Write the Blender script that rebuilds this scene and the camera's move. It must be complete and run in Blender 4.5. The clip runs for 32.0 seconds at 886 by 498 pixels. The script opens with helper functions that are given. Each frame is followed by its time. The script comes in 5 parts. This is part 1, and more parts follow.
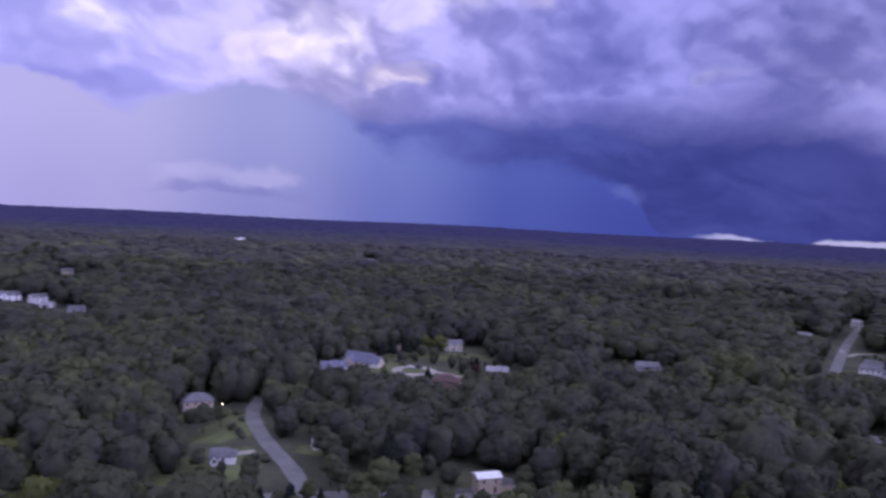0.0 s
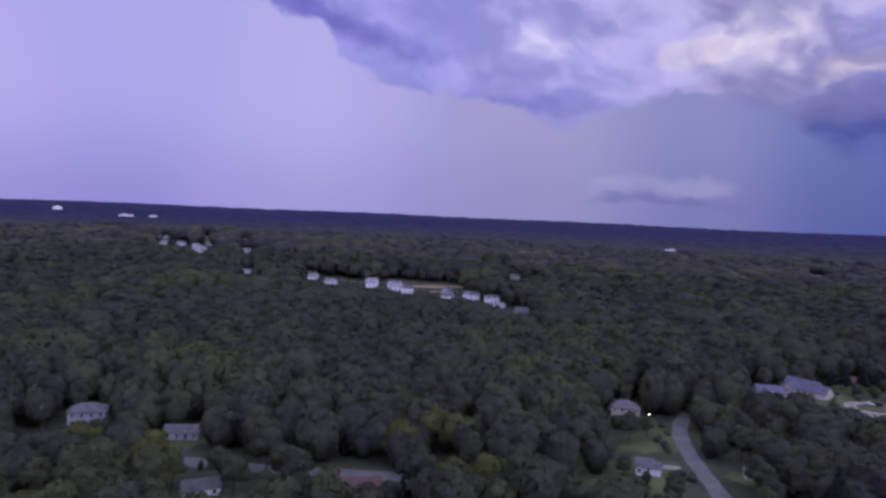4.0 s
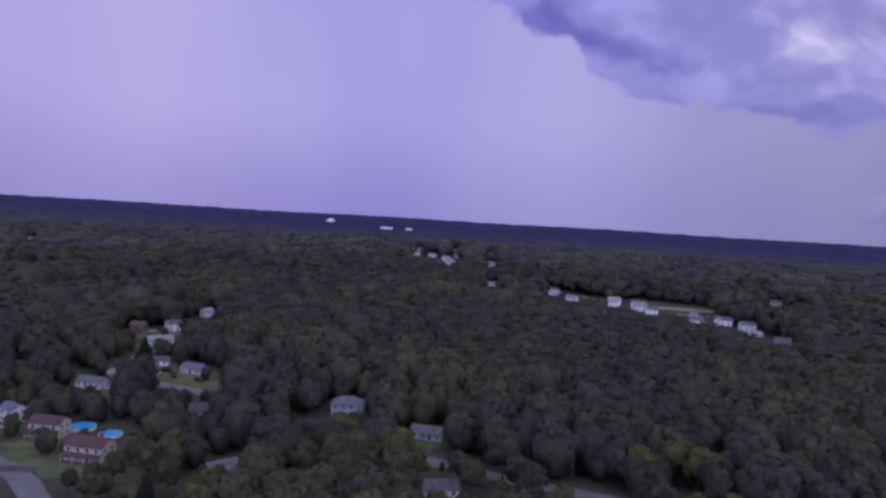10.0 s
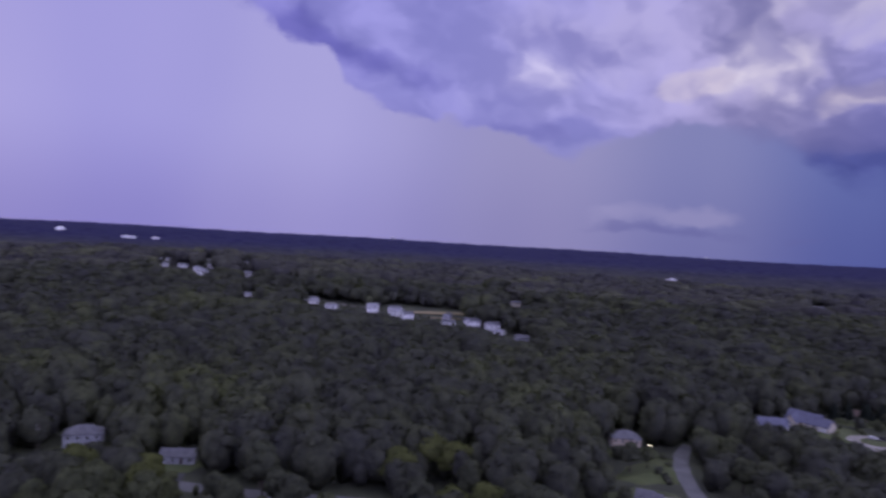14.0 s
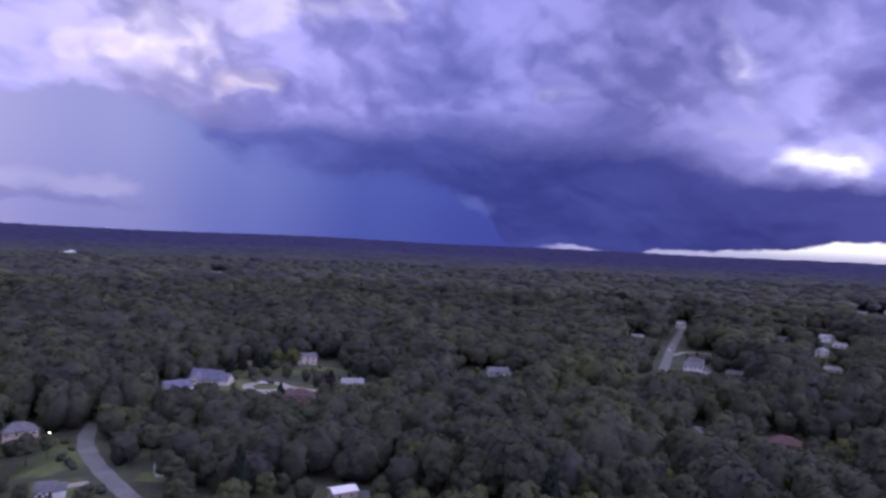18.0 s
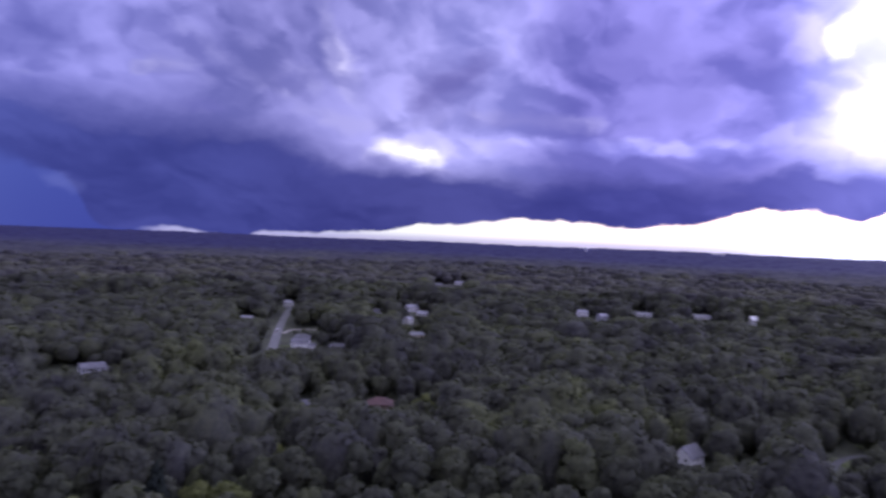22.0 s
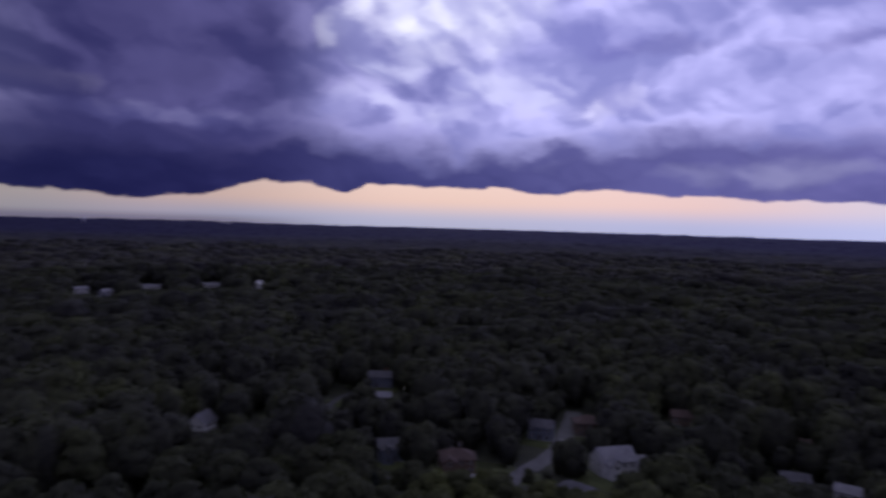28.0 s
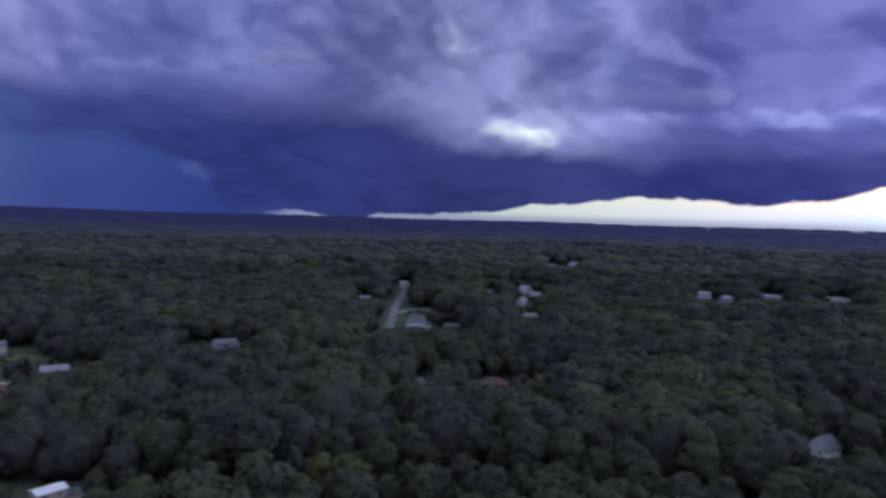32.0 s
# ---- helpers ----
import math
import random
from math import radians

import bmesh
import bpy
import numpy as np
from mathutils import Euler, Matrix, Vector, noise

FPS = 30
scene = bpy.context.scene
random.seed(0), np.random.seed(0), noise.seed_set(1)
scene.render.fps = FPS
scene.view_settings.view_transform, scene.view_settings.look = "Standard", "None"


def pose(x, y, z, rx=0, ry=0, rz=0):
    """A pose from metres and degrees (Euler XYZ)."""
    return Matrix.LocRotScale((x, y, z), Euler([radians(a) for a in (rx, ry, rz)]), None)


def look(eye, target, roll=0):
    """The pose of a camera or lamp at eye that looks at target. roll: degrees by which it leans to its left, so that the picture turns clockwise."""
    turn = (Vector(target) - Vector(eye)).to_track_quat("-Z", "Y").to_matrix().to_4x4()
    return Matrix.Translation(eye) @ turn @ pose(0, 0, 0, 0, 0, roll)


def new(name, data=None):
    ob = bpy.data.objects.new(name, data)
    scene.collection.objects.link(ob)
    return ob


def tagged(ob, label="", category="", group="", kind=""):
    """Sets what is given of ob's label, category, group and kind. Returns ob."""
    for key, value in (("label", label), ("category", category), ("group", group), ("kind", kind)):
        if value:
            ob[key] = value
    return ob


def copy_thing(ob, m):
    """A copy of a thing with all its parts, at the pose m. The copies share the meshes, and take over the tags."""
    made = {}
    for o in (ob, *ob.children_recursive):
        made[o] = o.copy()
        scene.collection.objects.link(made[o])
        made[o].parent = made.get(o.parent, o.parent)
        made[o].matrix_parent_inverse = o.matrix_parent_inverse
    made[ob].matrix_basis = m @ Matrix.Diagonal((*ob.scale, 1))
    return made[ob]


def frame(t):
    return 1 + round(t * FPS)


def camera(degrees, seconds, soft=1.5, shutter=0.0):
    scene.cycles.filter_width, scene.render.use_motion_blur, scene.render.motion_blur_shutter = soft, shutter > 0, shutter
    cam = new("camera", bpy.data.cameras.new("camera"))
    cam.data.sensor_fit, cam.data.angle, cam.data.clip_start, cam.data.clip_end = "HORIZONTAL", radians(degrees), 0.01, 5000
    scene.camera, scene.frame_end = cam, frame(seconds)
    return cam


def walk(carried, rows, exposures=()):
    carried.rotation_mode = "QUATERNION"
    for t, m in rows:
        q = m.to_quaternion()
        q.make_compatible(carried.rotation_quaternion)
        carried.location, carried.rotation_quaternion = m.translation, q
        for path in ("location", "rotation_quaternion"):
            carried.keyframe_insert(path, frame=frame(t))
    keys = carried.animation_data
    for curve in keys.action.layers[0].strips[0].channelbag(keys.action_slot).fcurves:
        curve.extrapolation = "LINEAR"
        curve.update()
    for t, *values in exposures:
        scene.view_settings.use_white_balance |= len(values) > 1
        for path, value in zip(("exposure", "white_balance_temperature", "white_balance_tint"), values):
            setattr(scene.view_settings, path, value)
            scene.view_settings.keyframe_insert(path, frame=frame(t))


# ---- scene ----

# ================= the camera: a drone that hovers and turns =================
EYE = (0.0, 0.0, 85.0)
cam = camera(64.56, 32.0, soft=2.8, shutter=0.5)
TURNS = (  # seconds, pitch, lean, heading
    (0, -2.15, -2.76, -0.03), (0.5, -2.38, -2.55, 4.54), (1, -2.51, -2.47, 9.93),
    (1.5, -2.65, -2.40, 15.26), (2, -2.73, -2.35, 19.43), (2.5, -2.75, -2.34, 22.92),
    (3, -2.77, -2.33, 26.54), (3.5, -2.82, -2.41, 30.37), (4, -2.85, -2.51, 34.11),
    (4.5, -2.81, -2.63, 36.94), (6.5, -2.54, -3.03, 43.76), (7, -2.58, -3.15, 44.67),
    (7.5, -2.63, -3.30, 45.92), (8, -2.67, -3.32, 47.49), (8.5, -2.59, -3.40, 49.04),
    (9, -2.62, -3.39, 50.54), (9.5, -2.57, -3.44, 52.11), (10, -2.56, -3.47, 53.81),
    (10.5, -2.58, -3.51, 55.50), (11, -2.47, -3.54, 57.09), (11.5, -2.39, -3.51, 58.80),
    (12, -2.21, -3.45, 59.62), (12.5, -2.00, -3.40, 58.95), (13, -1.57, -3.31, 52.56),
    (13.5, -1.04, -3.25, 42.21), (14, -0.73, -3.34, 34.25), (14.5, -0.59, -3.16, 27.87),
    (15, -0.52, -3.00, 21.83), (15.5, -0.46, -2.82, 15.36), (17.5, -0.54, -2.70, -8.61),
    (18, -0.71, -2.61, -11.91), (18.5, -0.86, -2.63, -13.98), (19, -0.94, -2.61, -16.21),
    (19.5, -0.90, -2.54, -20.53), (20, -0.86, -2.52, -24.67), (20.5, -0.86, -2.61, -29.41),
    (21, -0.93, -2.44, -32.62), (21.5, -0.94, -2.37, -37.01), (22, -0.86, -2.30, -43.18),
    (22.5, -0.85, -2.13, -49.51), (23, -0.91, -2.15, -55.09), (23.5, -1.01, -2.04, -60.15),
    (24, -1.13, -2.09, -64.92), (24.5, -1.29, -2.07, -68.13), (25, -1.50, -2.06, -68.98),
    (25.5, -1.35, -2.11, -75.49), (26.5, -1.35, -1.90, -91.50), (27, -1.38, -1.75, -95.20),
    (27.5, -1.56, -1.65, -92.88), (28, -2.01, -1.67, -81.87), (28.5, -2.30, -1.64, -72.98),
    (29, -2.40, -1.53, -67.78), (29.5, -2.44, -1.54, -62.38), (30, -2.54, -1.58, -57.90),
    (30.5, -2.54, -1.49, -52.52), (31, -2.61, -1.55, -47.05), (31.5, -2.69, -1.53, -41.29),
    (32, -2.72, -1.58, -34.00),
)
walk(cam, [(t, pose(*EYE, 90 + p, r, y)) for t, p, r, y in TURNS],
     exposures=[(t, e, k, g) for t, e, k, g in (
         (0, 0.03, 6500, 10), (2, -0.08, 6500, 10), (4, -0.4, 6500, 10), (7, -0.48, 6500, 10), (12, -0.58, 6500, 10), (14, -0.6, 6500, 10), (15, -0.55, 6500, 10), (16, -0.3, 6500, 10), (18, 0.0, 6500, 10),
         (20, 0.08, 6500, 10), (21, 0.18, 6500, 10), (22, 0.05, 6500, 10), (23, -0.45, 6500, 10), (24, -1.08, 6500, 10), (25, -1.6, 6500, 10), (26.5, -1.95, 6500, 10), (27.5, -2.0, 6500, 10), (28, -1.97, 6500, 10),
         (29, -1.7, 6450, 8), (30, -1.43, 6400, 5), (31, -1.05, 6300, 0), (32, -0.6, 6150, -10))])


# ================= the sky: a storm with rain to the north and a clear gap to the west =================
def lin(r, g, b, stops=0.0):
    """Scene-linear colour from display values 0 to 255, brightened by some stops."""
    out = []
    for c in (r, g, b):
        c /= 255.0
        out.append((c / 12.92 if c <= 0.04045 else ((c + 0.055) / 1.055) ** 2.4) * 2 ** stops)
    return (*out, 1.0)


class Nodes:
    """Short calls that add nodes to one tree."""

    def __init__(self, tree):
        self.tree = tree

    def put(self, socket, value):
        if isinstance(value, bpy.types.NodeSocket):
            self.tree.links.new(value, socket)
        elif value is not None:
            socket.default_value = value

    def add(self, kind):
        return self.tree.nodes.new(kind)

    def math(self, op, a, b=None, c=None, clamp=False):
        n = self.add("ShaderNodeMath")
        n.operation, n.use_clamp = op, clamp
        for s, v in zip(n.inputs, (a, b, c)):
            self.put(s, v)
        return n.outputs[0]

    def step(self, x, lo, hi, to0=0.0, to1=1.0):
        n = self.add("ShaderNodeMapRange")
        n.interpolation_type = "SMOOTHSTEP"
        for s, v in zip(n.inputs, (x, lo, hi, to0, to1)):
            self.put(s, v)
        return n.outputs[0]

    def mix(self, f, a, b, blend="MIX"):
        n = self.add("ShaderNodeMix")
        n.data_type, n.blend_type = "RGBA", blend
        self.put(n.inputs[0], f), self.put(n.inputs[6], a), self.put(n.inputs[7], b)
        return n.outputs[2]

    def xyz(self, x, y, z=0.0):
        n = self.add("ShaderNodeCombineXYZ")
        for s, v in zip(n.inputs, (x, y, z)):
            self.put(s, v)
        return n.outputs[0]

    def split(self, v):
        n = self.add("ShaderNodeSeparateXYZ")
        self.put(n.inputs[0], v)
        return n.outputs

    def noise(self, v, scale, detail=4.0, rough=0.55, distort=0.0, colour=False):
        n = self.add("ShaderNodeTexNoise")
        self.put(n.inputs["Vector"], v)
        n.inputs["Scale"].default_value, n.inputs["Detail"].default_value = scale, detail
        n.inputs["Roughness"].default_value, n.inputs["Distortion"].default_value = rough, distort
        return n.outputs["Color" if colour else "Fac"]

    def ramp(self, x, stops, interp="EASE"):
        n = self.add("ShaderNodeValToRGB")
        n.color_ramp.interpolation = interp
        el = n.color_ramp.elements
        while len(el) < len(stops):
            el.new(0.5)
        for e, (p, c) in zip(el, stops):
            e.position, e.color = p, c
        self.put(n.inputs[0], x)
        return n.outputs[0]

    def curve(self, x, points):
        n = self.add("ShaderNodeFloatCurve")
        pts = n.mapping.curves[0].points
        while len(pts) < len(points):
            pts.new(0.5, 0.5)
        for p, (a, b) in zip(pts, points):
            p.location, p.handle_type = (a, b), "AUTO_CLAMPED"
        n.mapping.update()
        self.put(n.inputs["Value"], x)
        return n.outputs[0]


world = bpy.data.worlds.new("storm_sky")
scene.world = world
world.use_nodes = True
world.node_tree.nodes.clear()
W = Nodes(world.node_tree)
way = W.split(W.add("ShaderNodeTexCoord").outputs["Generated"])
DEG = 180 / math.pi
azim = W.math("MULTIPLY", W.math("ARCTAN2", W.math("MULTIPLY", way[0], -1.0), way[1]), DEG)   # degrees to the west of north, left is +
elev = W.math("MULTIPLY", W.math("ARCSINE", way[2]), DEG)
flat = W.xyz(W.math("MULTIPLY", azim, 0.1), W.math("MULTIPLY", elev, 0.17))
# turbulence that frays every cloud's outline
t1 = W.split(W.noise(flat, 0.9, 2.0, 0.45, colour=True))
t2 = W.split(W.noise(flat, 3.0, 3.0, 0.5, colour=True))
t3 = W.split(W.noise(flat, 9.0, 3.0, 0.5, colour=True))


def wobble(k, a, b, c):
    m = [W.math("SUBTRACT", t[k], 0.5) for t in (t1, t2, t3)]
    return W.math("ADD", W.math("MULTIPLY", m[0], a), W.math("MULTIPLY_ADD", m[1], b, W.math("MULTIPLY", m[2], c)))


# billows: rounded heads on heads, flatter towards the horizon
ca, ce = W.math("ADD", azim, wobble(0, 6.0, 2.4, 0.7)), W.math("ADD", elev, wobble(1, 3.2, 1.6, 0.5))
cu = W.math("MULTIPLY", ca, 0.1)
cv = W.math("MULTIPLY", W.math("LOGARITHM", W.math("MULTIPLY_ADD", W.math("MAXIMUM", W.math("ADD", ce, 6.0), 0.0), 0.125, 1.0), math.e), 2.7)


def heads(scale, shift, drift=0.0):
    n = W.add("ShaderNodeTexVoronoi")
    n.feature = "SMOOTH_F1"
    n.inputs["Scale"].default_value, n.inputs["Smoothness"].default_value = scale, 0.6
    W.put(n.inputs["Vector"], W.xyz(W.math("ADD", cu, drift), W.math("ADD", cv, shift)))
    return n.outputs["Distance"]


round_edge = W.math("MULTIPLY_ADD", W.math("SUBTRACT", heads(5.0, 1.9), 0.38), 0.5, W.math("SUBTRACT", heads(2.0, 3.7), 0.38))
du, dv = wobble(0, 7.0, 2.6, 0.8), wobble(1, 3.6, 1.6, 0.5)
wa, we = W.math("ADD", azim, du), W.math("ADD", elev, dv)
pos = W.math("DIVIDE", W.math("ADD", azim, 140.0), 240.0)


def at_azim(*stops):
    return [((a + 140.0) / 240.0, c) for a, c in sorted(stops)]


def puff(a, e, ra, re, lo=0.35, hi=1.25, tilt=0.0):
    """A soft, frayed oval round azimuth a and elevation e: 1 inside, 0 outside. tilt: how much it rises to the left, per degree."""
    x = W.math("SUBTRACT", wa, a)
    y = W.math("SUBTRACT", W.math("SUBTRACT", we, e), W.math("MULTIPLY", x, tilt))
    x, y = W.math("DIVIDE", x, ra), W.math("DIVIDE", y, re)
    r = W.math("MULTIPLY_ADD", round_edge, 1.1, W.math("SQRT", W.math("ADD", W.math("MULTIPLY", x, x), W.math("MULTIPLY", y, y))))
    return W.step(r, lo, hi, 1.0, 0.0)


def strong(mask, k):
    return W.math("MULTIPLY", mask, k)


# rain-filled air behind the clouds
air = W.ramp(pos, at_azim((95, lin(168, 158, 218, 0.6)), (75, lin(182, 172, 228, 0.6)), (60, lin(168, 160, 226, 0.55)), (45, lin(180, 172, 232, 0.45)), (28, lin(184, 176, 230, 0.12)),
                          (14, lin(158, 159, 226)), (4, lin(122, 133, 213)), (-6, lin(90, 104, 192)), (-18, lin(76, 88, 180))))
veil = W.noise(W.xyz(W.math("MULTIPLY", azim, 0.05), W.math("MULTIPLY", elev, 0.02)), 1.0, 2.0)
air = W.mix(W.step(veil, 0.35, 0.7, 0.0, 0.3), air, W.mix(1.0, air, lin(205, 208, 240), "MULTIPLY"))
low = W.math("MULTIPLY", W.step(elev, -1.0, 9.0, 1.0, 0.0), W.ramp(pos, at_azim((95, (0.4, 0.4, 0.4, 1)), (66, (0.5, 0.5, 0.5, 1)), (48, (0.4, 0.4, 0.4, 1)), (25, (0.25, 0.25, 0.25, 1)), (0, (0.45, 0.45, 0.45, 1)))))
air = W.mix(low, air, W.mix(1.0, air, lin(178, 168, 205), "MULTIPLY"))
# the clear gap along the western horizon, its clean air from the physical sky
clear = W.add("ShaderNodeTexSky")
clear.sky_type, clear.sun_disc, clear.sun_elevation, clear.sun_rotation, clear.dust_density = "NISHITA", False, radians(28), radians(82), 3.0
gap = W.ramp(pos, at_azim((-18, lin(160, 160, 226)), (-30, lin(196, 194, 244)), (-40, lin(246, 242, 255, 0.1)), (-50, lin(246, 232, 248, 0.35)), (-62, lin(244, 208, 214, 0.95)), (-80, lin(244, 206, 208, 1.5)),
                          (-100, lin(240, 202, 208, 1.75)), (-118, lin(208, 196, 220, 2.05)), (-135, lin(190, 190, 225, 2.1))))
gap = W.mix(W.math("MULTIPLY", W.step(elev, 0.2, 2.0, 0.9, 0.0), W.math("MULTIPLY", W.step(azim, -68.0, -46.0, 1.0, 0.15), W.step(azim, -125.0, -98.0, 0.3, 1.0))), gap, W.mix(1.0, gap, (0.50, 0.85, 1.35, 1.0), "MULTIPLY"))
gap = W.mix(W.math("MULTIPLY", W.step(elev, -0.25, 0.55, 0.85, 0.0), W.step(azim, -75.0, -62.0)), gap, lin(166, 164, 226))
gap = W.mix(0.04, gap, clear.outputs[0])
air = W.mix(W.step(azim, -22.0, -19.0, 1.0, 0.0), air, gap)

# the cloud deck, above a ragged lower edge that runs round the horizon
edge = [(95, 24), (72, 21), (57, 17.4), (50, 16.2), (45, 14.8), (42.3, 11.4), (38, 9.6), (33, 8.7), (29, 8.35), (25, 7.5), (21.5, 7.7), (18, 8.9), (13, 9.4), (9, 9.2), (6.5, 6.2), (1.3, 4.75), (-9.7, 4.7), (-15.5, 2.7),
        (-18, -0.5), (-20.8, -0.12), (-24, -0.15), (-26.8, -0.4), (-29.5, 0.2), (-31.8, 0.02), (-36.7, 0.35), (-41, 0.8), (-44.4, 1.25), (-47.2, 1.65), (-50, 1.95), (-52.5, 1.9), (-55.2, 1.65), (-57.8, 1.45), (-61.8, 1.65), (-64.6, 2.3), (-68, 3.0), (-71.6, 2.8), (-73.8, 2.05), (-75.6, 2.95),
        (-84.8, 3.05), (-88, 2.9), (-90.7, 2.45), (-93, 2.8), (-104, 2.55), (-114, 2.2), (-135, 2.4)]
edge = W.curve(pos, sorted(((a + 140) / 240, (e + 5) / 30) for a, e in edge))
edge = W.math("SUBTRACT", W.math("MULTIPLY", edge, 30.0), 5.0)
high = W.step(elev, 2.5, 8.0)
fray = W.math("ADD", elev, W.math("ADD", W.math("ADD", W.math("MULTIPLY", wobble(1, 2.6, 1.4, 0.5), W.math("MULTIPLY_ADD", high, 0.8, 0.2)), wobble(1, 0.0, 0.4, 0.35)), W.math("MULTIPLY", round_edge, W.math("MULTIPLY_ADD", high, -2.0, -0.35))))
soft = W.math("MULTIPLY_ADD", W.step(azim, -20.0, -4.0), W.step(azim, 4.0, 16.0, 1.0, 0.42), 0.13)
deck = W.step(W.math("SUBTRACT", fray, edge), W.math("MULTIPLY", soft, -1.0), soft)

cloud = W.ramp(pos, at_azim((90, lin(160, 154, 216, 0.5)), (55, lin(132, 128, 206, 0.45)), (38, lin(152, 149, 218, 0.5)), (24, lin(166, 162, 226, 0.4)), (10, lin(178, 172, 230, 0.1)), (0, lin(146, 144, 215, 0.3)), (-12, lin(126, 127, 202, 0.35)),
                            (-30, lin(132, 132, 206)), (-45, lin(144, 143, 210, 0.5)), (-55, lin(118, 114, 186, 0.5)), (-67, lin(120, 116, 186, 0.8)), (-76, lin(168, 166, 226, 1.7)), (-90, lin(176, 175, 230, 2.05)), (-106, lin(160, 159, 212, 2.3)), (-130, lin(166, 162, 216, 2.15))))
# light falls on the billows from above
q = W.xyz(cu, cv)
lit = W.math("MULTIPLY_ADD", W.math("SUBTRACT", heads(1.3, 0.15, -0.05), heads(1.3, 0.0)), 1.9, 0.5, clamp=True)
n1, n2 = W.noise(q, 1.7, 4.0, 0.5), W.noise(W.xyz(cu, W.math("ADD", cv, 0.11)), 1.7, 4.0, 0.5)
lit2 = W.math("MULTIPLY_ADD", W.math("SUBTRACT", n1, n2), 1.9, 0.5, clamp=True)
lit3 = W.math("MULTIPLY_ADD", W.math("SUBTRACT", heads(3.1, 0.07, -0.02), heads(3.1, 0.0)), 1.9, 0.5, clamp=True)
lit3 = W.math("MULTIPLY_ADD", W.math("SUBTRACT", heads(7.0, 0.03, -0.01), heads(7.0, 0.0)), 0.9, lit3, clamp=True)
mass = W.step(W.noise(q, 0.7, 3.0, 0.5), 0.36, 0.64)
crisp = W.math("MULTIPLY_ADD", lit3, 0.6, W.math("MULTIPLY", lit, 0.4))
form = W.math("ADD", W.math("ADD", W.math("MULTIPLY_ADD", lit3, 0.24, W.math("MULTIPLY", lit, 0.32)), W.math("MULTIPLY", lit2, 0.19)), W.math("MULTIPLY", mass, 0.28))
calm = W.step(azim, 12.0, 28.0, 1.0, 0.5)
relief_of = W.math("MULTIPLY_ADD", W.math("SUBTRACT", W.step(form, 0.3, 0.72), 0.5), calm, 0.5)
cloud = W.mix(relief_of, W.mix(1.0, cloud, lin(204, 205, 226), "MULTIPLY"), W.mix(1.0, cloud, lin(236, 231, 228, 0.8), "MULTIPLY"))
